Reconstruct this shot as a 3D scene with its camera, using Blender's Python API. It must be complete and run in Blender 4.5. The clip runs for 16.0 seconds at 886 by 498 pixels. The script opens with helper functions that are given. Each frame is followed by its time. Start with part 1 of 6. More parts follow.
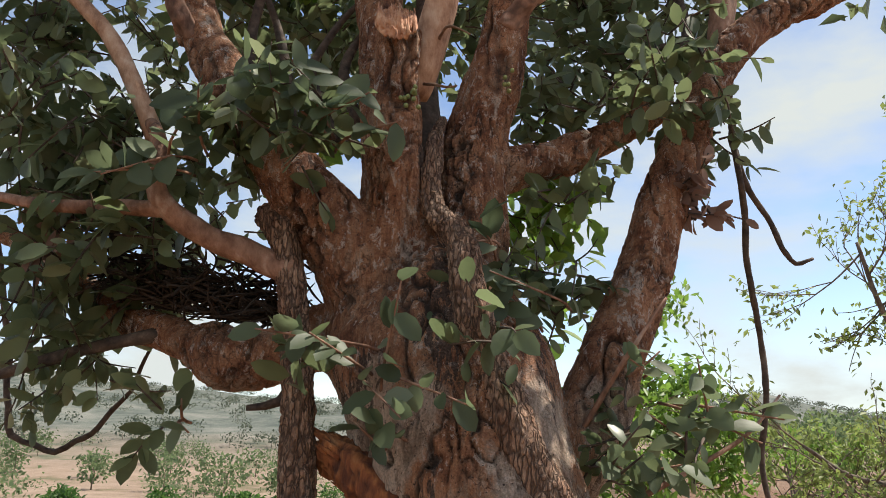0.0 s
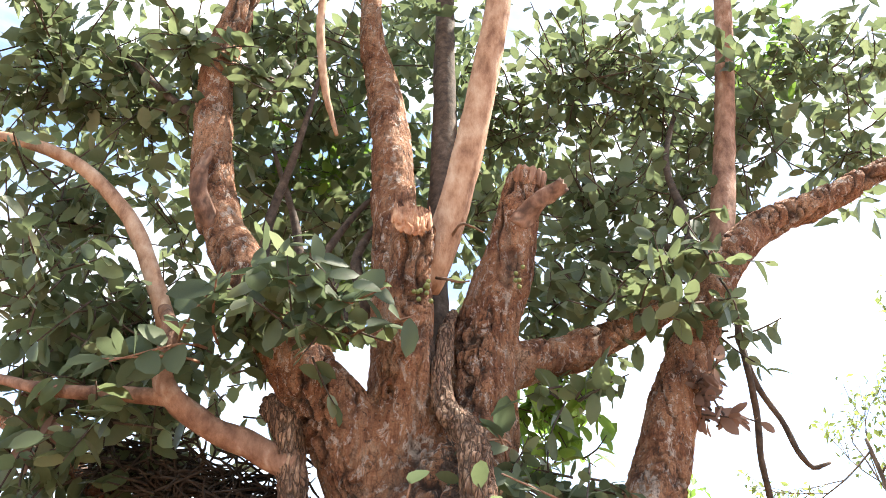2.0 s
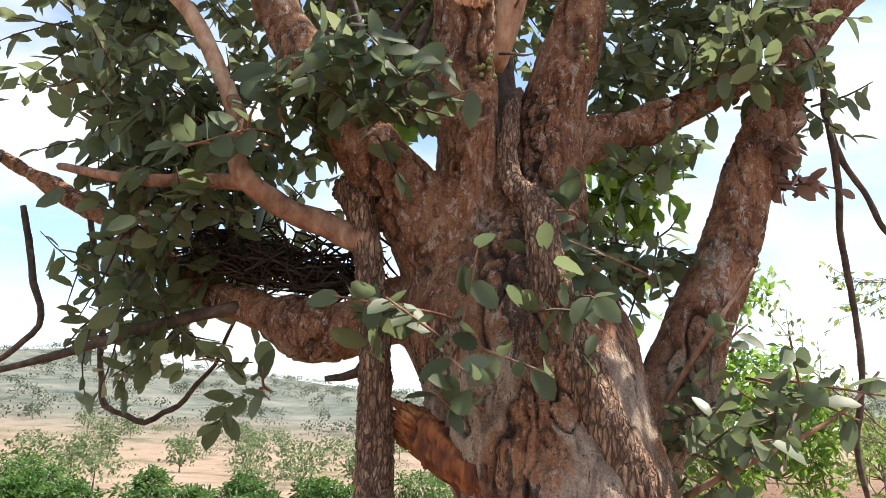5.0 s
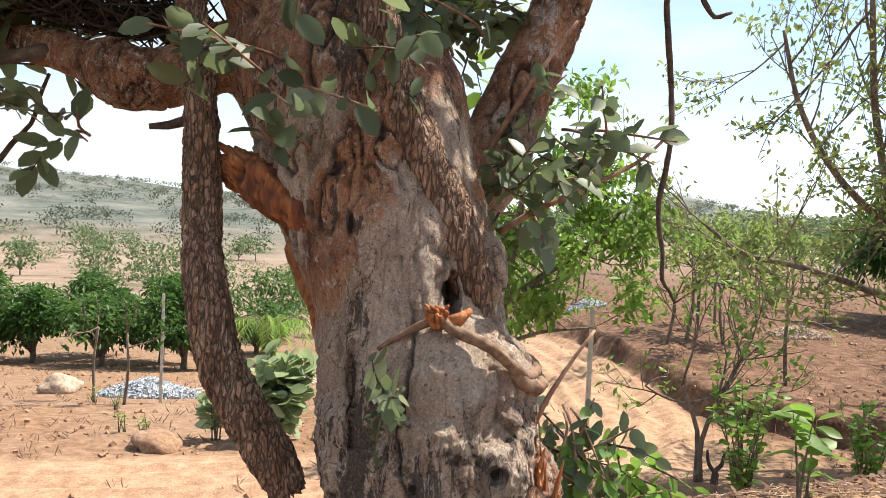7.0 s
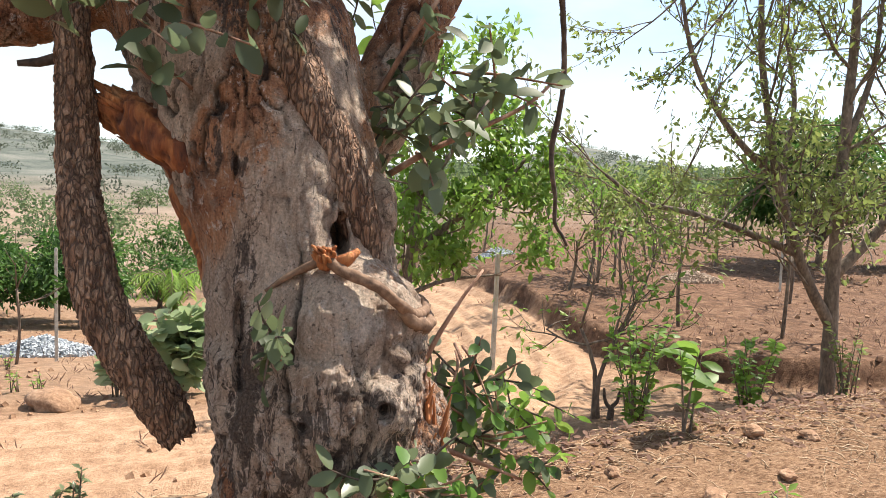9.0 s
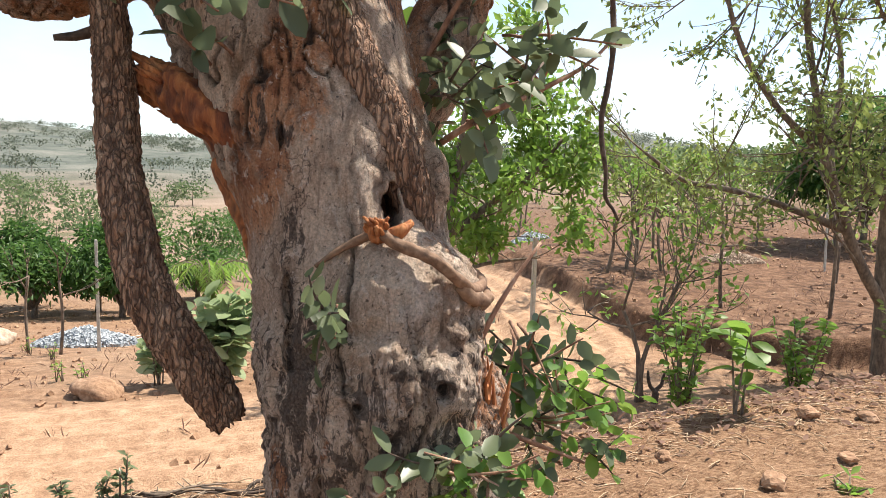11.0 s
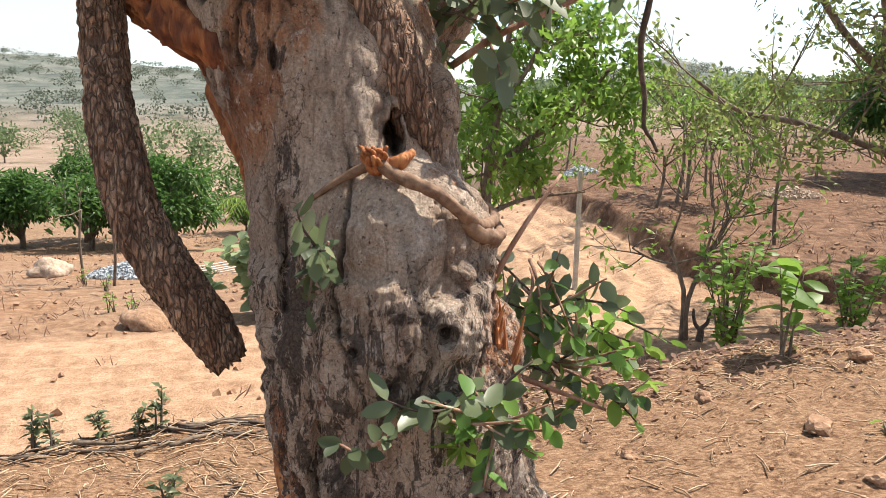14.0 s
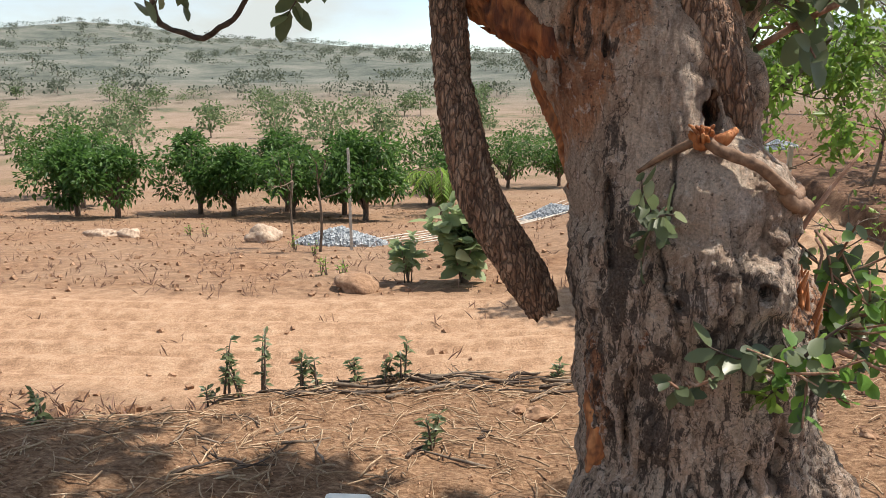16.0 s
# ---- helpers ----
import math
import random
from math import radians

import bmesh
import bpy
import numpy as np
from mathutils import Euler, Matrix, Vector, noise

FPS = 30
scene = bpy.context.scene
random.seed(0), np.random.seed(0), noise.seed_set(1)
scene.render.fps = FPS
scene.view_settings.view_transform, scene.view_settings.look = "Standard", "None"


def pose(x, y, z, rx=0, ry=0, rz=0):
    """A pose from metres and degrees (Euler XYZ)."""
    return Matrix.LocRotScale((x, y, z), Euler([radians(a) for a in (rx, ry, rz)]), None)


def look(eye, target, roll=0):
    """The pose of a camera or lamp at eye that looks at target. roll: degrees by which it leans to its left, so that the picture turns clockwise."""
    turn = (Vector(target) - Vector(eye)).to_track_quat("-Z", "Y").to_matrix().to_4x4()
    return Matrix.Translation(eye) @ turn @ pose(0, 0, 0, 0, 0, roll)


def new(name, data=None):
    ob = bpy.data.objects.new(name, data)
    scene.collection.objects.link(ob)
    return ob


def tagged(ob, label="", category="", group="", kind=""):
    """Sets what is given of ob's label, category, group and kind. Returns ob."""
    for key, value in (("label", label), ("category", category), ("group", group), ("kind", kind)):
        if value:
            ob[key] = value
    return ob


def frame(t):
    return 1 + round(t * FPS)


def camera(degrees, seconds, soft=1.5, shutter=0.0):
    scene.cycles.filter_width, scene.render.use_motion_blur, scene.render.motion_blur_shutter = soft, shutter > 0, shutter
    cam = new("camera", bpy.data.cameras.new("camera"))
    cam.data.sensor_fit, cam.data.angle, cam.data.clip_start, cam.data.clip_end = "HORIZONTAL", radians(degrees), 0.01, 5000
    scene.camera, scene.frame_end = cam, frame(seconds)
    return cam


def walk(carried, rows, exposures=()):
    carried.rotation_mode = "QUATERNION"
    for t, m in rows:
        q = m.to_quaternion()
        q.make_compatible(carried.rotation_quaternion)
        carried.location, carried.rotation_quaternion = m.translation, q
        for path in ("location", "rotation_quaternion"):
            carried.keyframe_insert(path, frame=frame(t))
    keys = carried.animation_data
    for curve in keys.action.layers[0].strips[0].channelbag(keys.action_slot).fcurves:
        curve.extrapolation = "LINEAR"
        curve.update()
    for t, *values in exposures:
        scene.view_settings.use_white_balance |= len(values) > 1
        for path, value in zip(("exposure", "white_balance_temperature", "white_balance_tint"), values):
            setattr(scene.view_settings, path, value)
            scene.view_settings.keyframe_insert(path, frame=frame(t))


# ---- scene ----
cam = camera(60.6, 16.0, soft=0.7)
PATH = [
    (0, (0.06, 0.47, 1.534), (0.06, 2.414, 2.004), 1.5),
    (0.5, (0.013, 0.473, 1.551), (-0.004, 2.372, 2.179), 2.1),
    (1, (0.006, 0.477, 1.569), (0.008, 2.337, 2.304), 2.1),
    (1.5, (0.012, 0.471, 1.58), (0.019, 2.284, 2.424), 2.8),
    (2, (0.022, 0.465, 1.574), (0.013, 2.248, 2.48), 3.2),
    (2.5, (0.028, 0.475, 1.545), (0.018, 2.27, 2.429), 3.2),
    (3, (0.028, 0.49, 1.531), (-0.1, 2.323, 2.323), 3.9),
    (3.2, (0.013, 0.49, 1.539), (-0.202, 2.334, 2.284), 4.2),
    (5.3, (0.075, 0.499, 1.471), (-0.105, 2.454, 1.85), 2.1),
    (5.5, (0.089, 0.499, 1.458), (-0.029, 2.468, 1.788), 2.3),
    (6, (0.105, 0.496, 1.43), (0.135, 2.487, 1.619), 2.4),
    (6.5, (0.115, 0.488, 1.387), (0.217, 2.485, 1.431), 1.8),
    (7, (0.124, 0.485, 1.358), (0.319, 2.475, 1.308), 2.4),
    (7.5, (0.143, 0.472, 1.353), (0.452, 2.446, 1.258), 2.9),
    (8, (0.155, 0.464, 1.354), (0.539, 2.423, 1.222), 2.8),
    (8.5, (0.163, 0.461, 1.348), (0.586, 2.411, 1.205), 2.7),
    (9, (0.168, 0.462, 1.34), (0.598, 2.408, 1.171), 2.2),
    (9.5, (0.172, 0.468, 1.332), (0.599, 2.414, 1.149), 1.7),
    (10, (0.171, 0.465, 1.321), (0.602, 2.405, 1.096), 0.6),
    (10.2, (0.167, 0.477, 1.316), (0.55, 2.428, 1.108), -0.2),
    (12.3, (0.107, 0.627, 1.278), (0.443, 2.586, 1.059), 1.5),
    (12.5, (0.148, 0.616, 1.275), (0.464, 2.576, 1.03), 1.2),
    (13, (0.244, 0.605, 1.275), (0.507, 2.56, 0.947), 2.1),
    (13.5, (0.238, 0.65, 1.28), (0.394, 2.606, 0.894), 1.1),
    (14, (0.233, 0.655, 1.286), (0.451, 2.607, 0.908), 0.6),
    (14.5, (0.254, 0.613, 1.29), (0.584, 2.547, 0.902), 2.6),
    (15, (0.203, 0.613, 1.281), (0.401, 2.564, 0.892), 3.6),
    (15.5, (0.066, 0.565, 1.283), (0.018, 2.513, 0.833), 3.9),
    (16, (-0.061, 0.439, 1.307), (-0.285, 2.376, 0.864), -0.5),
]
walk(cam, [(t, look(eye, target, roll)) for t, eye, target, roll in PATH],
     [(t, e, 6900, 10) for t, e in ((0, 0.85), (0.5, 1.3), (1.0, 1.85), (2.0, 2.2), (3.0, 1.95), (5.5, 1.4), (7.0, 1.28), (10.0, 1.25), (13.0, 1.26), (15.0, 1.07), (16.0, 0.85))])

# ---- exposure, world and sun ----
SUN_AZ, SUN_EL = radians(68.0), radians(60.0)      # azimuth from +y towards +x
world = bpy.data.worlds.new("sky")
scene.world = world
world.use_nodes = True
wn = world.node_tree.nodes
sky = wn.new("ShaderNodeTexSky")
sky.sky_type = "NISHITA"
sky.sun_disc = False
sky.sun_elevation, sky.sun_rotation = SUN_EL, SUN_AZ
sky.air_density, sky.dust_density, sky.ozone_density = 0.75, 0.35, 1.0
wn["Background"].inputs["Strength"].default_value = 0.12
wc, wm, wz, wr, wx = (wn.new("ShaderNode" + k) for k in ("TexCoord", "Mapping", "TexNoise", "ValToRGB", "Mix"))
wm.inputs["Scale"].default_value = (1.0, 1.0, 2.6)
wz.inputs["Scale"].default_value, wz.inputs["Detail"].default_value, wz.inputs["Roughness"].default_value = 2.6, 7, 0.55
wr.color_ramp.elements[0].position, wr.color_ramp.elements[1].position = 0.40, 0.64
wx.data_type = "RGBA"
wx.inputs[7].default_value = (3.4, 3.75, 3.85, 1)
wl = world.node_tree.links
wl.new(wc.outputs["Generated"], wm.inputs["Vector"])
wl.new(wm.outputs[0], wz.inputs["Vector"])
wl.new(wz.outputs["Fac"], wr.inputs[0])
wl.new(wr.outputs[0], wx.inputs[0])
wl.new(sky.outputs[0], wx.inputs[6])
wl.new(wx.outputs[2], wn["Background"].inputs["Color"])
sun = new("sun", bpy.data.lights.new("sun", "SUN"))
sun.data.energy, sun.data.angle, sun.data.color = 4.1, radians(0.8), (1.0, 0.95, 0.87)
sd = Vector((math.sin(SUN_AZ) * math.cos(SUN_EL), math.cos(SUN_AZ) * math.cos(SUN_EL), math.sin(SUN_EL)))
sun.matrix_world = look(sd * 50, (0, 0, 0))


# ---- noise on arrays ----
def hash2(i, j, s):
    h = (i.astype(np.int64) * 374761393 + j.astype(np.int64) * 668265263 + s * 974711) & 0x7FFFFFFF
    h = ((h ^ (h >> 13)) * 1274126177) & 0x7FFFFFFF
    return ((h ^ (h >> 16)) & 0xFFFF) / 65535.0


def vnoise(x, y, s=0):
    i, j = np.floor(x), np.floor(y)
    u, v = x - i, y - j
    u, v = u * u * (3 - 2 * u), v * v * (3 - 2 * v)
    a, b = hash2(i, j, s), hash2(i + 1, j, s)
    c, d = hash2(i, j + 1, s), hash2(i + 1, j + 1, s)
    return (a + (b - a) * u) * (1 - v) + (c + (d - c) * u) * v - 0.5


def fbm(x, y, s=0, octaves=4):
    out, amp = 0.0, 1.0
    for k in range(octaves):
        out = out + amp * vnoise(x * 2**k + 17 * k, y * 2**k - 9 * k, s + k)
        amp *= 0.5
    return out


def smooth(a, b, x):
    t = np.clip((x - a) / (b - a), 0, 1)
    return t * t * (3 - 2 * t)


# ---- the lie of the land ----
EDGE_X = [-40, -6, -3, -2.27, -1.87, -1.6, -1.5, -1.14, -0.7, 0.26, 1.38, 2.4, 3.4, 4.5, 9.0, 40]
EDGE_Y = [-20, 0.5, 2.75, 3.12, 3.3, 3.5, 3.78, 3.93, 4.04, 4.25, 4.5, 4.75, 5.0, 5.2, 5.6, 6.0]
LEFT_Y = [-900, -20, 3, 5.2, 8, 12.5, 15, 22, 40, 80, 130, 220, 900]
LEFT_Z = [2, 0.2, -0.7, -0.8, -0.95, -1.5, -1.8, -2.7, -3.8, -5.0, -3.2, 3.0, 8]
RIGHT_Y = [-900, -20, 5, 6.4, 7.5, 10, 16, 25, 60, 130, 220, 900]
RIGHT_Z = [2, 0.2, -0.45, -0.60, -0.72, -0.66, -0.38, -0.15, 0.3, 1.2, 6.0, 8]
ROAD = [(-40, 2.2), (-14, 5.6), (-6, 6.3), (-2, 6.45), (0.5, 6.7), (2.3, 7.5), (3.05, 9.0), (3.15, 10.5), (3.2, 12.0), (3.1, 14.5), (2.6, 20.0), (3.5, 40.0)]
BANK = [(3.6, 19.0), (3.95, 14.4), (4.1, 11.2), (4.1, 8.7), (4.7, 7.9), (6.2, 7.4), (9.0, 7.1), (16.0, 7.0)]
# skyline of the far hills: azimuth and elevation in degrees
SKY_AZ = [-90, -60, -35, -28, -24, -20, -14, -8, -1, 6, 12, 17, 20, 22.7, 25, 28, 35, 60, 90]
SKY_EL = [2.0, 3.0, 3.1, 3.2, 2.75, 2.6, 2.2, 1.9, 1.4, 1.1, 1.3, 1.9, 2.6, 3.1, 2.6, 1.8, 1.3, 1.2, 1.0]


def line_dist(line, x, y):
    """Distance from a line of points, and on which side."""
    best, side = np.full(np.shape(x), 1e9), np.zeros(np.shape(x))
    for (ax, ay), (bx, by) in zip(line, line[1:]):
        dx, dy = bx - ax, by - ay
        t = np.clip(((x - ax) * dx + (y - ay) * dy) / (dx * dx + dy * dy), 0, 1)
        d = np.hypot(x - ax - t * dx, y - ay - t * dy)
        s = np.sign((x - ax) * dy - (y - ay) * dx)
        side = np.where(d < best - 1e-6, s, side)
        best = np.minimum(d, best)
    return best, side


def upslope(x, y):
    """Signed distance past the cut bank, positive on the slope above the track."""
    d, side = line_dist(BANK, x, y)
    return -d * side


def land(x, y, rough=True):
    """Height of the ground, how much of it is bare track, and how much is littered mound."""
    x, y = np.asarray(x, float), np.asarray(y, float)
    lz, rz = np.interp(y, LEFT_Y, LEFT_Z), np.interp(y, RIGHT_Y, RIGHT_Z)
    k = smooth(-2.5, 5.0, x - np.clip(y - 12, 0, 400) * 0.22)
    z = lz * (1 - k) + rz * k
    away = np.hypot(x, y)
    far = smooth(90, 220, y)
    el = np.interp(np.degrees(np.arctan2(x, np.maximum(y, 1e-3))), SKY_AZ, SKY_EL)
    el = el * (1 + 0.22 * fbm(x / 70 + 3.1, y / 400, 5, 4))
    rise = smooth(130, 430, away) * smooth(20, 120, y)
    z = z * (1 - rise) + rise * (1.3 + np.minimum(away, 480) * np.tan(np.radians(el)))
    z = z + far * 3.5 * fbm(x / 38, y / 38, 8, 4)
    d, side = line_dist(ROAD, x, y)
    wide = 0.9 + 0.55 * smooth(3.0, -1.0, x) * smooth(12, 8, y)
    track = smooth(wide + 0.35, wide - 0.25, d + 0.35 * fbm(x * 1.1, y * 1.1, 21, 3))
    up = upslope(x, y) + 0.30 * fbm(x * 1.5, y * 1.5, 31, 3)
    bank = smooth(-0.02, 0.17, up) * smooth(19, 14, y)
    z = z + 0.3 * bank * (1 - 0.4 * smooth(6, 12, x))
    edge = np.interp(x, EDGE_X, EDGE_Y) + 0.16 * fbm(x * 1.4, y * 0.3, 12, 3)
    mound = smooth(0.42, -0.05, y - edge)
    top = 0.05 * smooth(0, -6, y) + 0.06 * fbm(x * 0.5, y * 0.5, 41, 2)
    top = top - 0.20 * smooth(2.2, 4.1, y) * smooth(2.5, 0.3, x) - 0.10 * smooth(2.6, 4.8, y) * smooth(0.3, 2.5, x)
    z = z * (1 - mound) + top * mound
    if rough:
        near = smooth(26, 8, np.hypot(x, y - 3))
        z = z + near * (0.035 * fbm(x * 1.7, y * 1.7, 51, 4) + (0.010 + 0.022 * mound) * fbm(x * 11, y * 11, 61, 3)) * (1 - 0.55 * track)
        # wheel ruts along the track
        for mid, wd, dp in ((0.15, 0.07, 0.6), (0.52, 0.09, 1.0), (0.95, 0.08, 0.8)):
            wav = d - mid + 0.12 * fbm(x * 0.5 + mid * 9, y * 0.5, 75, 2)
            z = z - 0.04 * dp * np.exp(-(wav / wd) ** 2) * track * near * (0.9 + 0.12 * np.sin(x * 46 + y * 12))
            z = z + 0.022 * dp * np.exp(-((np.abs(wav) - wd * 2.0) / (wd * 0.8)) ** 2) * track * near
        z = z + 0.022 * track * near * fbm(x * 0.5, y * 7, 71, 3) * smooth(2.5, 0.0, x)
        z = z + 0.05 * near * smooth(0.0, 0.5, up) * fbm(x * 2.6, y * 2.6, 81, 4)
    return z, track, mound


GRID_X, GRID_Y = np.arange(-16, 20.01, 0.05), np.arange(1.0, 31.01, 0.05)
GRID = np.stack(land(*np.meshgrid(GRID_X, GRID_Y)), -1)


def ground_at(x, y):
    """Height, track and mound at one place, from a fine grid near the tree."""
    if -15.9 < x < 19.9 and 1.05 < y < 30.9:
        u, v = (x + 16) / 0.05, (y - 1.0) / 0.05
        i, j = int(u), int(v)
        u, v = u - i, v - j
        g = (GRID[j, i] * (1 - u) + GRID[j, i + 1] * u) * (1 - v) + (GRID[j + 1, i] * (1 - u) + GRID[j + 1, i + 1] * u) * v
        return g.tolist()
    return [float(a[0]) for a in land(np.array([x]), np.array([y]))]


def ground_z(x, y):
    return ground_at(x, y)[0]


# ---- materials ----
def node_material(name):
    m = bpy.data.materials.new(name)
    m.use_nodes = True
    nt = m.node_tree
    return m, nt, nt.nodes["Principled BSDF"], nt.nodes, nt.links


def coords(nt, scale=(1, 1, 1), source="Object", turn=(0, 0, 0)):
    tc, mp = nt.nodes.new("ShaderNodeTexCoord"), nt.nodes.new("ShaderNodeMapping")
    mp.inputs["Scale"].default_value = scale
    mp.inputs["Rotation"].default_value = turn
    nt.links.new(tc.outputs[source], mp.inputs["Vector"])
    return mp.outputs[0]


def noise_node(nt, vec, scale, detail=5, rough=0.6, distort=0.0):
    n = nt.nodes.new("ShaderNodeTexNoise")
    n.inputs["Scale"].default_value, n.inputs["Detail"].default_value = scale, detail
    n.inputs["Roughness"].default_value, n.inputs["Distortion"].default_value = rough, distort
    if vec is not None:
        nt.links.new(vec, n.inputs["Vector"])
    return math_node(nt, "MULTIPLY_ADD", n.outputs["Fac"], 1.75, True, -0.375)


def ramp(nt, fac, stops):
    r = nt.nodes.new("ShaderNodeValToRGB")
    while len(r.color_ramp.elements) < len(stops):
        r.color_ramp.elements.new(0.5)
    for e, (p, c) in zip(r.color_ramp.elements, stops):
        e.position, e.color = p, (*c, 1) if len(c) == 3 else c
    nt.links.new(fac, r.inputs[0])
    return r.outputs[0]


def mix(nt, fac, a, b, mode="MIX"):
    n = nt.nodes.new("ShaderNodeMix")
    n.data_type, n.blend_type = "RGBA", mode
    for sock, val in ((n.inputs[0], fac), (n.inputs[6], a), (n.inputs[7], b)):
        if isinstance(val, (int, float)):
            sock.default_value = val
        elif isinstance(val, tuple):
            sock.default_value = (*val, 1) if len(val) == 3 else val
        else:
            nt.links.new(val, sock)
    return n.outputs[2]


def math_node(nt, op, a, b=0.0, clamp=False, c=0.0):
    n = nt.nodes.new("ShaderNodeMath")
    n.operation, n.use_clamp = op, clamp
    for sock, val in zip(n.inputs, (a, b, c)):
        if isinstance(val, (int, float)):
            sock.default_value = val
        else:
            nt.links.new(val, sock)
    return n.outputs[0]


def bump(nt, bsdf, height, strength=0.5, distance=0.01):
    b = nt.nodes.new("ShaderNodeBump")
    b.inputs["Strength"].default_value, b.inputs["Distance"].default_value = strength, distance
    nt.links.new(height, b.inputs["Height"])
    nt.links.new(b.outputs[0], bsdf.inputs["Normal"])


def simple(name, stops, scale=20.0, stretch=(1, 1, 1), rough=0.85, relief=0.5, dist=0.004, per_piece=0.0, crack=None, turn=(0, 0, 0)):
    m, nt, bsdf, nodes, links = node_material(name)
    vec = coords(nt, stretch, "Object", turn)
    f = noise_node(nt, vec, scale, 6, 0.62)
    big = noise_node(nt, vec, scale * 0.16, 3, 0.5)
    f2 = math_node(nt, "ADD", math_node(nt, "MULTIPLY", f, 0.65), math_node(nt, "MULTIPLY", big, 0.35))
    col = ramp(nt, f2, stops)
    if crack:
        dent = nodes.new("ShaderNodeAttribute")
        dent.attribute_name = "crack"
        col = mix(nt, dent.outputs["Fac"], col, crack)
    if per_piece:
        info = nodes.new("ShaderNodeObjectInfo")
        hs = nodes.new("ShaderNodeHueSaturation")
        links.new(math_node(nt, "ADD", math_node(nt, "MULTIPLY", info.outputs["Random"], per_piece), 1 - per_piece / 2), hs.inputs["Value"])
        links.new(col, hs.inputs["Color"])
        col = hs.outputs[0]
    links.new(col, bsdf.inputs["Base Color"])
    bsdf.inputs["Roughness"].default_value = rough
    bump(nt, bsdf, f, relief, dist)
    return m


def leaf_material(name, dark, light, back, gloss=0.45, shine=0.35, island=True):
    """A leaf that lets some light through; each leaf a little different."""
    m, nt, bsdf, nodes, links = node_material(name)
    if island:
        r = nodes.new("ShaderNodeNewGeometry").outputs["Random Per Island"]
    else:
        r = nodes.new("ShaderNodeObjectInfo").outputs["Random"]
    mid = tuple((a + b) / 2 for a, b in zip(dark, light))
    col = ramp(nt, r, [(0.0, dark), (0.55, mid), (0.93, light), (1.0, back)])
    mott = noise_node(nt, coords(nt), 60, 3)
    col = mix(nt, math_node(nt, "MULTIPLY", mott, 0.35), col, light)
    links.new(col, bsdf.inputs["Base Color"])
    bsdf.inputs["Roughness"].default_value = gloss
    bsdf.inputs["Specular IOR Level"].default_value = shine
    tr = nodes.new("ShaderNodeBsdfTranslucent")
    links.new(mix(nt, 0.45, col, light, "ADD"), tr.inputs["Color"])
    ms = nodes.new("ShaderNodeMixShader")
    ms.inputs[0].default_value = 0.42
    links.new(bsdf.outputs[0], ms.inputs[1])
    links.new(tr.outputs[0], ms.inputs[2])
    links.new(ms.outputs[0], nodes["Material Output"].inputs["Surface"])
    return m


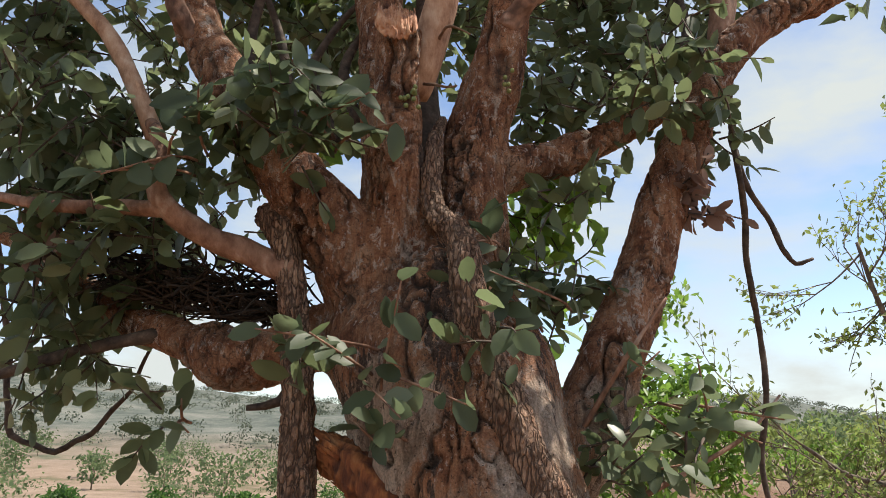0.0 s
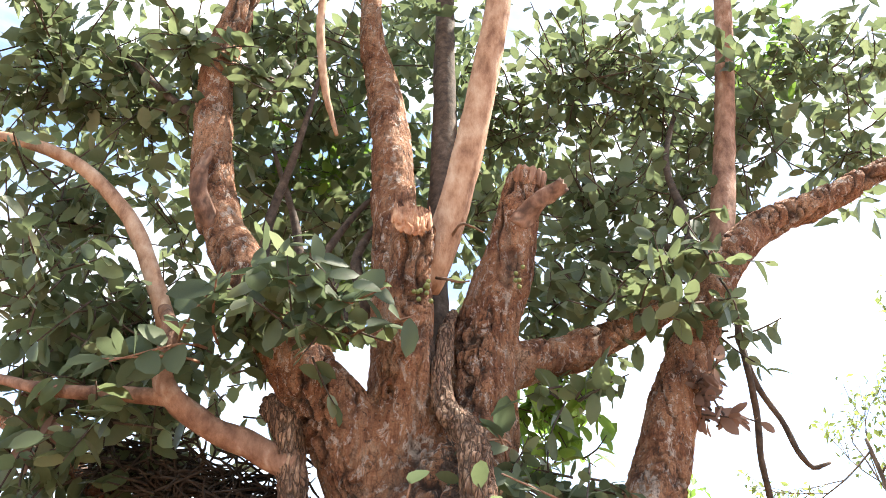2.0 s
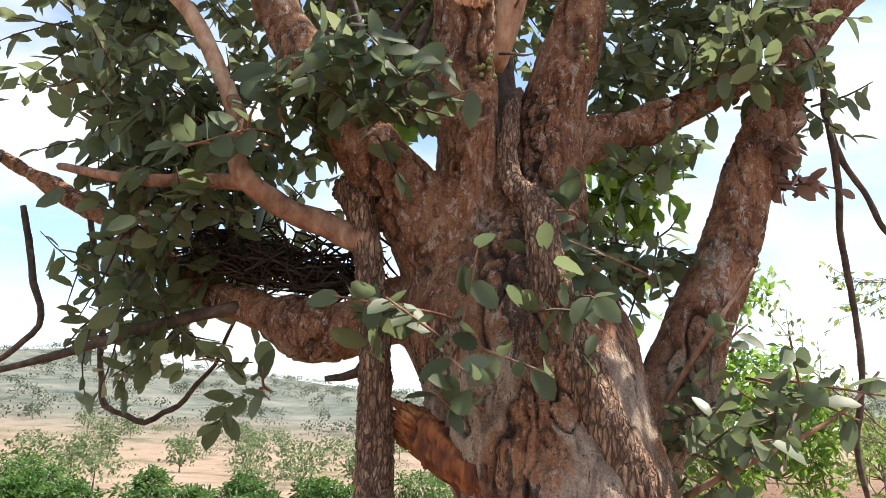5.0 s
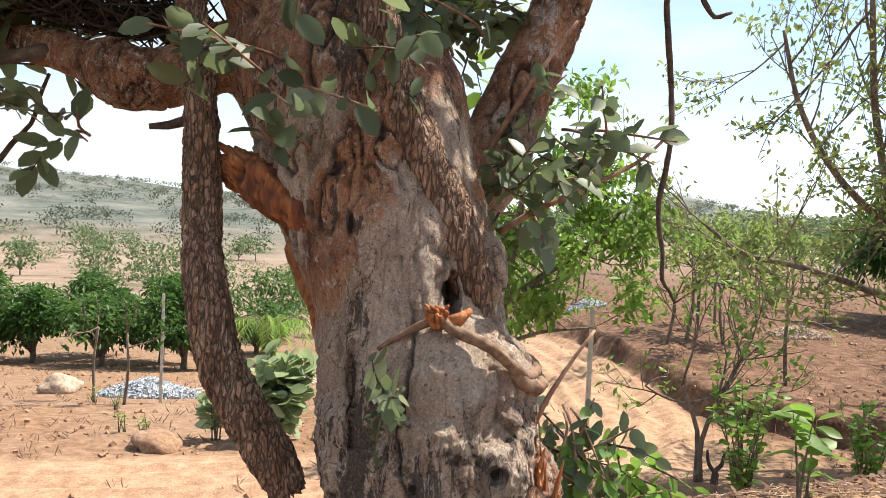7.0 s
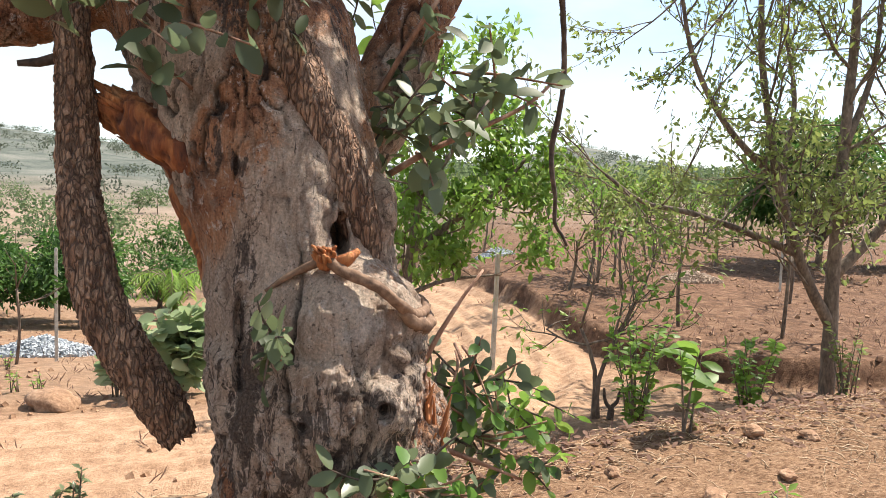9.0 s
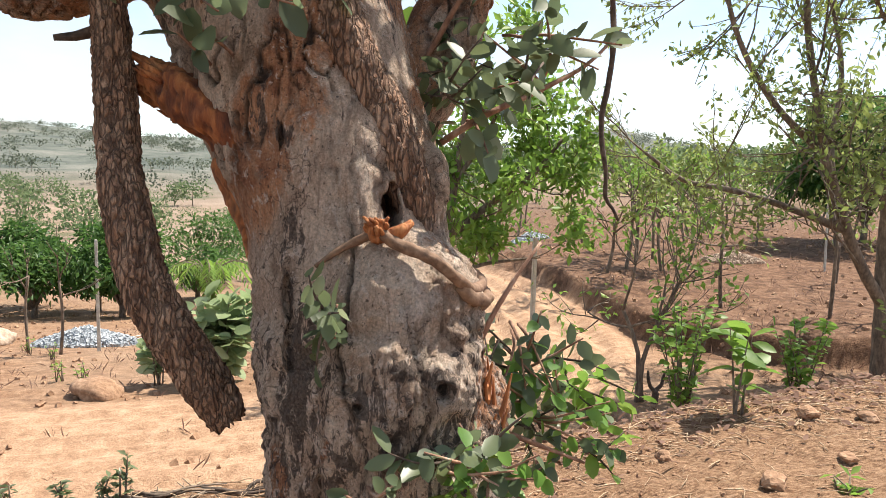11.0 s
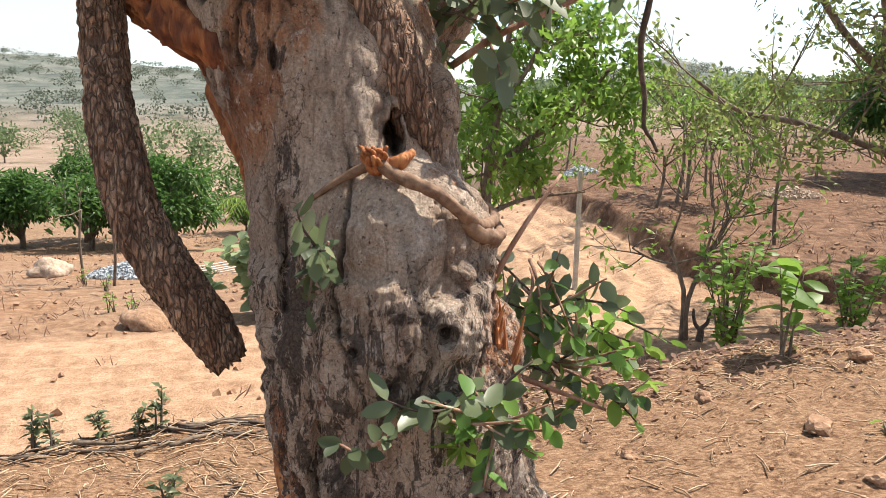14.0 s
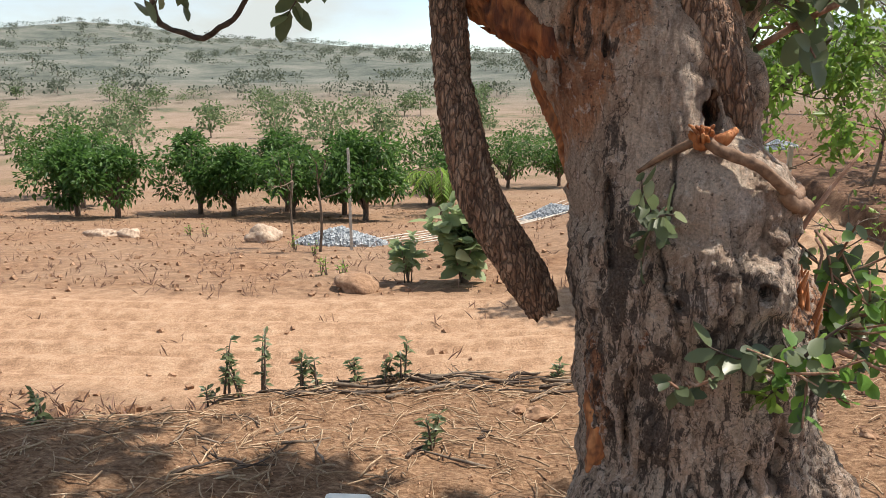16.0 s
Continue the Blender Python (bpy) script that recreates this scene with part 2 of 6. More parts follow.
def trunk_material():
    """Grey fig bark: rusty flaking zones, pale lichen, black crust and painted shade, placed by an attribute."""
    m, nt, bsdf, nodes, links = node_material("fig_bark")
    vec, tall = coords(nt), coords(nt, (1, 1, 0.22))
    streak, fine = noise_node(nt, tall, 13, 8, 0.66, 0.3), noise_node(nt, coords(nt, (1, 1, 0.55)), 75, 9, 0.8)
    patch, grit = noise_node(nt, vec, 10, 9, 0.74, 0.5), noise_node(nt, vec, 190, 5, 0.7)
    thread = noise_node(nt, coords(nt, (1, 1, 0.12)), 60, 6, 0.7, 0.2)
    att, sep = nodes.new("ShaderNodeAttribute"), nodes.new("ShaderNodeSeparateXYZ")
    att.attribute_name = "stain_shade"
    links.new(att.outputs["Vector"], sep.inputs[0])

    def zone(k, brk, amount, lo, hi):
        """One zone's mask with its edge broken up by the grain."""
        f = math_node(nt, "ADD", sep.outputs[k], math_node(nt, "MULTIPLY", math_node(nt, "SUBTRACT", brk, 0.5), amount))
        return ramp(nt, f, [(lo, (0, 0, 0)), (hi, (1, 1, 1))])

    grey = ramp(nt, math_node(nt, "ADD", math_node(nt, "MULTIPLY", streak, 0.6), math_node(nt, "MULTIPLY", fine, 0.4)), [(0.22, (0.27, 0.165, 0.115)), (0.38, (0.52, 0.365, 0.27)), (0.56, (0.70, 0.54, 0.42)), (0.78, (0.82, 0.70, 0.59))])
    rust = ramp(nt, math_node(nt, "ADD", math_node(nt, "MULTIPLY", patch, 0.6), math_node(nt, "MULTIPLY", thread, 0.4)), [(0.26, (0.075, 0.030, 0.017)), (0.40, (0.31, 0.122, 0.060)), (0.54, (0.55, 0.265, 0.140)), (0.74, (0.78, 0.54, 0.38))])
    col = mix(nt, zone(0, patch, 1.0, 0.38, 0.58), grey, rust)
    brown = ramp(nt, thread, [(0.52, (0, 0, 0)), (0.72, (1, 1, 1))])
    col = mix(nt, math_node(nt, "MULTIPLY", brown, 0.45), col, (0.23, 0.125, 0.08))
    lich = noise_node(nt, coords(nt, (1, 1, 0.6)), 40, 9, 0.75, 0.6)
    col = mix(nt, math_node(nt, "MULTIPLY", zone(1, lich, 1.6, 0.52, 0.62), 0.85), col, ramp(nt, fine, [(0.2, (0.58, 0.43, 0.345)), (0.7, (0.85, 0.72, 0.62))]))
    crust = noise_node(nt, coords(nt, (1, 1, 0.28)), 46, 9, 0.74, 0.7)
    col = mix(nt, math_node(nt, "MULTIPLY", zone(2, crust, 1.9, 0.52, 0.61), 0.88), col, ramp(nt, grit, [(0.3, (0.045, 0.030, 0.024)), (0.75, (0.15, 0.105, 0.085))]))
    # dark peeling edges of flakes
    vor, wob, nz = nodes.new("ShaderNodeTexVoronoi"), nodes.new("ShaderNodeVectorMath"), nodes.new("ShaderNodeTexNoise")
    vor.feature, wob.operation = "DISTANCE_TO_EDGE", "MULTIPLY_ADD"
    vor.inputs["Scale"].default_value, nz.inputs["Scale"].default_value = 38, 24
    nz.inputs["Detail"].default_value = 5
    links.new(vec, nz.inputs["Vector"])
    links.new(nz.outputs["Color"], wob.inputs[0])
    wob.inputs[1].default_value = (0.06, 0.06, 0.06)
    links.new(coords(nt, (1, 1, 0.55)), wob.inputs[2])
    links.new(wob.outputs[0], vor.inputs["Vector"])
    line = ramp(nt, vor.outputs["Distance"], [(0.0, (1, 1, 1)), (0.05, (0, 0, 0))])
    where = ramp(nt, noise_node(nt, vec, 7, 4), [(0.44, (0, 0, 0)), (0.56, (1, 1, 1))])
    flake = math_node(nt, "MULTIPLY", line, where)
    col = mix(nt, math_node(nt, "MULTIPLY", flake, 0.65), col, (0.07, 0.036, 0.024))
    dent = nodes.new("ShaderNodeAttribute")
    dent.attribute_name = "crack"
    col = mix(nt, math_node(nt, "MULTIPLY", dent.outputs["Fac"], 0.9), col, (0.042, 0.027, 0.020))
    pore = ramp(nt, noise_node(nt, vec, 120, 3, 0.5), [(0.16, (1, 1, 1)), (0.24, (0, 0, 0))])
    col = mix(nt, math_node(nt, "MULTIPLY", pore, 0.75), col, (0.05, 0.032, 0.024))
    col = mix(nt, 0.6, col, ramp(nt, grit, [(0.2, (0.5, 0.48, 0.46)), (0.75, (1.45, 1.45, 1.45))]), "MULTIPLY")
    links.new(col, bsdf.inputs["Base Color"])
    bsdf.inputs["Roughness"].default_value = 0.9
    h = math_node(nt, "ADD", math_node(nt, "MULTIPLY", streak, 0.8), math_node(nt, "MULTIPLY", fine, 0.7))
    h = math_node(nt, "ADD", h, math_node(nt, "MULTIPLY", crust, 0.5))
    bump(nt, bsdf, math_node(nt, "SUBTRACT", h, math_node(nt, "MULTIPLY", flake, 0.5)), 1.0, 0.022)
    return m


def ground_material():
    m, nt, bsdf, nodes, links = node_material("laterite_soil")
    vec = coords(nt)
    a, b, c = noise_node(nt, vec, 0.55, 6, 0.6), noise_node(nt, vec, 7, 7, 0.68), noise_node(nt, vec, 60, 5, 0.7)
    soil = ramp(nt, b, [(0.2, (0.115, 0.056, 0.030)), (0.5, (0.23, 0.122, 0.068)), (0.8, (0.36, 0.225, 0.14))])
    soil = mix(nt, math_node(nt, "MULTIPLY", a, 0.55), soil, (0.34, 0.25, 0.18))
    att = nodes.new("ShaderNodeAttribute")
    att.attribute_name = "zones"
    sep = nodes.new("ShaderNodeSeparateXYZ")
    links.new(att.outputs["Vector"], sep.inputs[0])
    track = ramp(nt, b, [(0.2, (0.28, 0.165, 0.102)), (0.5, (0.40, 0.25, 0.160)), (0.85, (0.50, 0.34, 0.230))])
    col = mix(nt, sep.outputs[0], soil, track)
    litter = ramp(nt, noise_node(nt, coords(nt, (1, 2.2, 1)), 26, 8, 0.75, 0.5), [(0.22, (0.060, 0.031, 0.019)), (0.45, (0.19, 0.105, 0.060)), (0.75, (0.40, 0.26, 0.165))])
    col = mix(nt, math_node(nt, "MULTIPLY", sep.outputs[1], 0.9), col, litter)
    # dry scrub and grass far off; haze is tinted into the hills' blue-grey
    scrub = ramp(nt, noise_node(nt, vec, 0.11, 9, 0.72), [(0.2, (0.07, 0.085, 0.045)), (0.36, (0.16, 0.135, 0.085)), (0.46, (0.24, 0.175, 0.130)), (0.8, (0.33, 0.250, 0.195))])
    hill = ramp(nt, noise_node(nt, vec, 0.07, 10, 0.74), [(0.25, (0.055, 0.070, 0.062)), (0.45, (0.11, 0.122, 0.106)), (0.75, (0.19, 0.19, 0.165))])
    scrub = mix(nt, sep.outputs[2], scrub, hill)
    pos = nodes.new("ShaderNodeSeparateXYZ")
    links.new(vec, pos.inputs[0])
    rise = nodes.new("ShaderNodeAttribute")
    rise.attribute_name = "slope"
    red = ramp(nt, b, [(0.2, (0.055, 0.030, 0.020)), (0.5, (0.135, 0.072, 0.045)), (0.85, (0.25, 0.15, 0.098))])
    col = mix(nt, rise.outputs["Fac"], col, red)
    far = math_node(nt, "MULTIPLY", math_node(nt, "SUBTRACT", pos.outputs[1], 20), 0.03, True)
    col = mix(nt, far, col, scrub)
    col = mix(nt, 0.5, col, ramp(nt, c, [(0.3, (0.55, 0.55, 0.55)), (0.7, (1.2, 1.2, 1.2))]), "MULTIPLY")
    links.new(col, bsdf.inputs["Base Color"])
    bsdf.inputs["Roughness"].default_value = 0.95
    bsdf.inputs["Specular IOR Level"].default_value = 0.15
    bump(nt, bsdf, math_node(nt, "ADD", b, math_node(nt, "MULTIPLY", c, 0.35)), 0.7, 0.03)
    return m


BARK = trunk_material()
SOIL = ground_material()
def plate_material():
    """Brown bark broken into small upright plates by dark fissures."""
    m, nt, bsdf, nodes, links = node_material("fissured_bark")
    vec = coords(nt, (1, 1, 0.24))
    wob, nz = nodes.new("ShaderNodeVectorMath"), nodes.new("ShaderNodeTexNoise")
    wob.operation = "MULTIPLY_ADD"
    nz.inputs["Scale"].default_value, nz.inputs["Detail"].default_value = 45, 4
    links.new(vec, nz.inputs["Vector"])
    links.new(nz.outputs["Color"], wob.inputs[0])
    wob.inputs[1].default_value = (0.022, 0.022, 0.022)
    links.new(vec, wob.inputs[2])
    net = []
    for scale, width in ((84, 0.17), (150, 0.10)):
        v = nodes.new("ShaderNodeTexVoronoi")
        v.feature = "DISTANCE_TO_EDGE"
        v.inputs["Scale"].default_value = scale
        links.new(wob.outputs[0], v.inputs["Vector"])
        net.append(ramp(nt, v.outputs["Distance"], [(0.0, (1, 1, 1)), (width * 0.35, (0.75, 0.75, 0.75)), (width, (0, 0, 0))]))
    tone = nodes.new("ShaderNodeTexVoronoi")
    tone.inputs["Scale"].default_value = 84
    links.new(wob.outputs[0], tone.inputs["Vector"])
    fine = noise_node(nt, vec, 130, 6, 0.7)
    col = ramp(nt, noise_node(nt, vec, 30, 7, 0.7), [(0.15, (0.22, 0.112, 0.068)), (0.42, (0.41, 0.235, 0.150)), (0.65, (0.56, 0.36, 0.245)), (0.88, (0.72, 0.53, 0.40))])
    col = mix(nt, 0.35, col, ramp(nt, tone.outputs["Color"], [(0.1, (0.5, 0.48, 0.46)), (0.9, (1.35, 1.32, 1.3))]), "MULTIPLY")
    col = mix(nt, 0.5, col, ramp(nt, fine, [(0.25, (0.4, 0.4, 0.4)), (0.7, (1.3, 1.3, 1.3))]), "MULTIPLY")
    gap = math_node(nt, "MAXIMUM", net[0], math_node(nt, "MULTIPLY", net[1], 0.25))
    col = mix(nt, math_node(nt, "MULTIPLY", gap, 0.78), col, (0.055, 0.030, 0.021))
    dent = nodes.new("ShaderNodeAttribute")
    dent.attribute_name = "crack"
    col = mix(nt, math_node(nt, "MULTIPLY", dent.outputs["Fac"], 0.3), col, (0.05, 0.028, 0.019))
    links.new(col, bsdf.inputs["Base Color"])
    bsdf.inputs["Roughness"].default_value = 0.93
    bump(nt, bsdf, math_node(nt, "SUBTRACT", math_node(nt, "MULTIPLY", fine, 0.4), gap), 1.0, 0.012)
    return m


PLATE = plate_material()
LIMB = simple("rusty_limb_bark", [(0.25, (0.09, 0.045, 0.03)), (0.45, (0.24, 0.125, 0.08)), (0.6, (0.36, 0.205, 0.14)), (0.8, (0.56, 0.42, 0.33))], 26, (1, 1, 0.5), 0.9, 0.8, 0.008, 0.0, (0.045, 0.024, 0.016))
SLIM = simple("smooth_pink_bark", [(0.28, (0.22, 0.11, 0.065)), (0.5, (0.44, 0.26, 0.165)), (0.75, (0.60, 0.43, 0.31))], 30, (1, 1, 0.5), 0.88, 0.7, 0.006)
DARKBARK = simple("dark_twig_bark", [(0.3, (0.035, 0.025, 0.02)), (0.6, (0.10, 0.07, 0.052)), (0.8, (0.17, 0.125, 0.095))], 40, (1, 1, 1), 0.9, 0.6, 0.004)
DARKTWIG = simple("blackish_twig_bark", [(0.3, (0.018, 0.013, 0.010)), (0.6, (0.05, 0.036, 0.027)), (0.8, (0.10, 0.075, 0.055))], 40, (1, 1, 1), 0.95, 0.6, 0.004)
TANBARK = simple("tan_root", [(0.2, (0.07, 0.038, 0.023)), (0.5, (0.19, 0.110, 0.068)), (0.85, (0.33, 0.215, 0.14))], 60, (1, 1, 1), 0.85, 0.5, 0.003)
RAW = simple("raw_orange_wood", [(0.28, (0.10, 0.035, 0.018)), (0.45, (0.36, 0.13, 0.045)), (0.62, (0.52, 0.22, 0.085)), (0.8, (0.63, 0.36, 0.18))], 30, (1, 1, 0.3), 0.85, 0.9, 0.008, 0.0, (0.045, 0.014, 0.008))
RAWCUT = simple("torn_heartwood", [(0.28, (0.20, 0.075, 0.035)), (0.45, (0.46, 0.205, 0.105)), (0.62, (0.60, 0.33, 0.19)), (0.8, (0.70, 0.47, 0.31))], 40, (1, 1, 0.3), 0.85, 0.9, 0.008)
RAWSIDE = simple("raw_fibrous_wood", [(0.22, (0.045, 0.015, 0.009)), (0.42, (0.20, 0.06, 0.022)), (0.60, (0.40, 0.145, 0.048)), (0.85, (0.58, 0.29, 0.125))], 34, (1, 1, 0.16), 0.85, 1.0, 0.012, 0.0, (0.04, 0.012, 0.007), (0, radians(58), 0))
STEM = simple("grey_brown_stem", [(0.3, (0.075, 0.055, 0.042)), (0.6, (0.18, 0.135, 0.10)), (0.8, (0.29, 0.23, 0.18))], 30, (1, 1, 0.4), 0.9, 0.5, 0.004)
ROCK = simple("pale_laterite_rock", [(0.3, (0.22, 0.15, 0.105)), (0.55, (0.40, 0.30, 0.225)), (0.8, (0.52, 0.43, 0.35))], 16, (1, 1, 1), 0.9, 0.8, 0.01, 0.3)
CLOD = simple("soil_clod", [(0.25, (0.17, 0.09, 0.052)), (0.5, (0.31, 0.18, 0.108)), (0.8, (0.46, 0.30, 0.195))], 24, (1, 1, 1), 0.95, 0.8, 0.01, 0.3)
GRAVEL = simple("blue_grey_gravel", [(0.3, (0.20, 0.22, 0.24)), (0.55, (0.37, 0.40, 0.43)), (0.8, (0.55, 0.58, 0.60))], 14, (1, 1, 1), 0.9, 0.9, 0.02)
CONCRETE = simple("weathered_concrete", [(0.3, (0.36, 0.33, 0.29)), (0.55, (0.50, 0.47, 0.42)), (0.8, (0.62, 0.59, 0.54))], 22, (1, 1, 1), 0.9, 0.5, 0.004)
STRAW = simple("dry_straw", [(0.3, (0.20, 0.125, 0.075)), (0.55, (0.40, 0.28, 0.18)), (0.8, (0.58, 0.46, 0.33))], 50, (1, 1, 1), 0.9, 0.3, 0.002)
FIGLEAF = leaf_material("fig_leaf", (0.052, 0.074, 0.038), (0.155, 0.195, 0.094), (0.26, 0.28, 0.18), 0.38, 0.5, True)
FIGLEAF_ONE = leaf_material("fig_leaf_single", (0.048, 0.070, 0.040), (0.130, 0.168, 0.090), (0.20, 0.23, 0.15), 0.5, 0.35, False)
# green of fresh plants, also lent to fig leaves with light painted in
FRESH_LIT = leaf_material("fresh_lit_leaf", (0.075, 0.15, 0.028), (0.20, 0.33, 0.06), (0.30, 0.40, 0.10), 0.45, 0.35, True)
LIT_ONE = leaf_material("lit_fig_leaf_single", (0.06, 0.14, 0.03), (0.16, 0.30, 0.06), (0.28, 0.40, 0.10), 0.4, 0.4, False)
DEADLEAF = leaf_material("withered_leaf", (0.13, 0.075, 0.055), (0.28, 0.18, 0.14), (0.36, 0.27, 0.23), 0.8, 0.1, True)
MANGO = leaf_material("mango_leaf", (0.020, 0.055, 0.014), (0.075, 0.155, 0.035), (0.14, 0.22, 0.06), 0.45, 0.3, True)
OLIVE = leaf_material("olive_leaf", (0.095, 0.130, 0.036), (0.24, 0.295, 0.09), (0.30, 0.33, 0.12), 0.5, 0.3, True)
FARGREEN = leaf_material("far_tree_leaf", (0.05, 0.085, 0.045), (0.15, 0.20, 0.095), (0.22, 0.26, 0.14), 0.7, 0.1, True)
PALELEAF = leaf_material("waxy_grey_leaf", (0.13, 0.19, 0.085), (0.30, 0.37, 0.20), (0.42, 0.46, 0.30), 0.55, 0.3, True)


# ---- mesh helpers ----
def finish(bm, name, material, flat=False):
    me = bpy.data.meshes.new(name)
    bm.to_mesh(me)
    bm.free()
    if not flat:
        me.shade_smooth()
    me.materials.append(material)
    return me


def part(name, bm, material, parent=None, label="", flat=False):
    me = bm if isinstance(bm, bpy.types.Mesh) else finish(bm, name, material, flat)
    ob = new(name, me)
    if parent is not None:
        ob.parent = parent
        ob.matrix_parent_inverse = parent.matrix_basis.inverted()
    if label:
        tagged(ob, label)
    return ob


def thing(name, at, label, category, group="", kind=""):
    e = new(name)
    e.empty_display_size = 0.1
    e.matrix_basis = Matrix.Translation(at)
    return tagged(e, label, category, group, kind)


def spline(pts, radii, step):
    """Points along a smooth line through pts, with radii."""
    p = np.array(pts, float)
    r = np.interp(np.linspace(0, 1, len(p)), np.linspace(0, 1, len(radii)), radii)
    q = np.vstack([2 * p[0] - p[1], p, 2 * p[-1] - p[-2]])
    out, rad = [], []
    for i in range(len(p) - 1):
        a, b, c, d = q[i : i + 4]
        n = max(2, int(np.linalg.norm(c - b) / step))
        for t in np.arange(n) / n:
            out.append(0.5 * (2 * b + (c - a) * t + (2 * a - 5 * b + 4 * c - d) * t**2 + (3 * b - a - 3 * c + d) * t**3))
            rad.append(r[i] + (r[i + 1] - r[i]) * t)
    return np.array(out + [p[-1]]), np.array(rad + [r[-1]])


def tube(bm, pts, radii, seg=8, step=0.05, wobble=0.0, seed=0, plates=0.0, ragged=0.0):
    """A closed tube along a smooth line; wobble: uneven girth; plates: depth of the bark's fissures."""
    line, rad = spline(pts, radii, step)
    tang = np.gradient(line, axis=0)
    tang /= np.linalg.norm(tang, axis=1)[:, None] + 1e-9
    ref = np.array([0.31, 0.52, 0.12])
    rings, run = [], 0.0
    dent = (bm.verts.layers.float.get("crack") or bm.verts.layers.float.new("crack")) if plates else None
    for i, (c, t) in enumerate(zip(line, tang)):
        u = np.cross(t, ref)
        u /= np.linalg.norm(u)
        v = np.cross(t, u)
        run += 0 if i == 0 else float(np.linalg.norm(c - line[i - 1]))
        ring = []
        for k in range(seg):
            a = 2 * math.pi * k / seg
            r, deep = float(rad[i]), 0.0
            if wobble:
                r *= 1 + wobble * noise.noise(Vector((math.cos(a) * 1.3 + seed, math.sin(a) * 1.3, run / max(rad[i], 0.01) * 0.5)))
            if plates:
                ca, sa = math.cos(a) * rad[i], math.sin(a) * rad[i]
                w = Vector((ca * 62, sa * 62, run * 7 + seed)) + 0.35 * noise.noise_vector(Vector((ca * 90, sa * 90, run * 60)))
                tall = 1 - min(abs(noise.noise(w)) * 5.0, 1.0)
                cross = (1 - min(abs(noise.noise(Vector((ca * 26, sa * 26, run * 58 + seed)))) * 6.0, 1.0)) * (0.5 + noise.noise(Vector((ca * 50, sa * 50, run * 9))))
                deep = min(1.0, max(tall, cross, 0.0))
                r += plates * (0.35 - 1.05 * deep + 0.55 * noise.noise(Vector((ca * 160, sa * 160, run * 90))) + 0.5 * noise.noise(Vector((ca * 40, sa * 40, run * 22))))
            p = c + r * (math.cos(a) * u + math.sin(a) * v)
            if ragged and i == len(line) - 1:
                p = p + t * ragged * noise.noise(Vector((k * 0.9, seed, 3)))
            ring.append(bm.verts.new(p))
            if plates:
                ring[-1][dent] = 0.85 * deep
        rings.append(ring)
    for a, b in zip(rings, rings[1:]):
        for k in range(seg):
            bm.faces.new((a[k], a[(k + 1) % seg], b[(k + 1) % seg], b[k]))
    for ring, c, flip in ((rings[0], line[0], True), (rings[-1], line[-1] + tang[-1] * ragged * 0.2, False)):
        mid = bm.verts.new(c)
        for k in range(seg):
            tri = (ring[k], ring[(k + 1) % seg], mid)
            bm.faces.new(tri[::-1] if flip else tri)
    return line


class Leaves:
    """Collects many leaves into one mesh: each an ovate blade folded along its midrib."""

    def __init__(self):
        self.v, self.f = [], []

    def add(self, at, way, up, length, width, fine=True, curl=0.12):
        t = Vector(way).normalized()
        n = Vector(up) - t * Vector(up).dot(t)
        n = n.normalized() if n.length > 1e-4 else t.orthogonal().normalized()
        s = t.cross(n)
        at, b = Vector(at), len(self.v)
        if fine:
            rows = ((0.0, 0.0), (0.2, 0.37), (0.5, 0.5), (0.82, 0.34), (1.0, 0.0))
            for x, w in rows:
                c = at + t * (x * length) - n * (curl * length * x * x)
                if w == 0:
                    self.v.append(c)
                else:
                    lift = n * (0.22 * w * width)
                    self.v += [c - s * (w * width) + lift, c, c + s * (w * width) + lift]
            q = b + 1
            self.f += [(b, q + 1, q), (b, q + 2, q + 1)]
            for k in (0, 3):
                self.f += [(q + k, q + k + 1, q + k + 4, q + k + 3), (q + k + 1, q + k + 2, q + k + 5, q + k + 4)]
            e = q + 9
            self.f += [(q + 6, q + 7, e), (q + 7, q + 8, e)]
        else:
            c = at + t * (0.5 * length)
            self.v += [at, c - s * (0.5 * width) + n * (0.12 * width), at + t * length - n * (curl * length), c + s * (0.5 * width) + n * (0.12 * width)]
            self.f += [(b, b + 3, b + 2), (b, b + 2, b + 1)]

    def mesh(self, name, material):
        me = bpy.data.meshes.new(name)
        me.from_pydata([tuple(v) for v in self.v], [], self.f)
        me.shade_smooth()
        me.materials.append(material)
        return me


rng = random.Random(7)


def rvec(up=0.0):
    v = Vector((rng.gauss(0, 1), rng.gauss(0, 1), rng.gauss(0, 1) + up))
    return v.normalized()


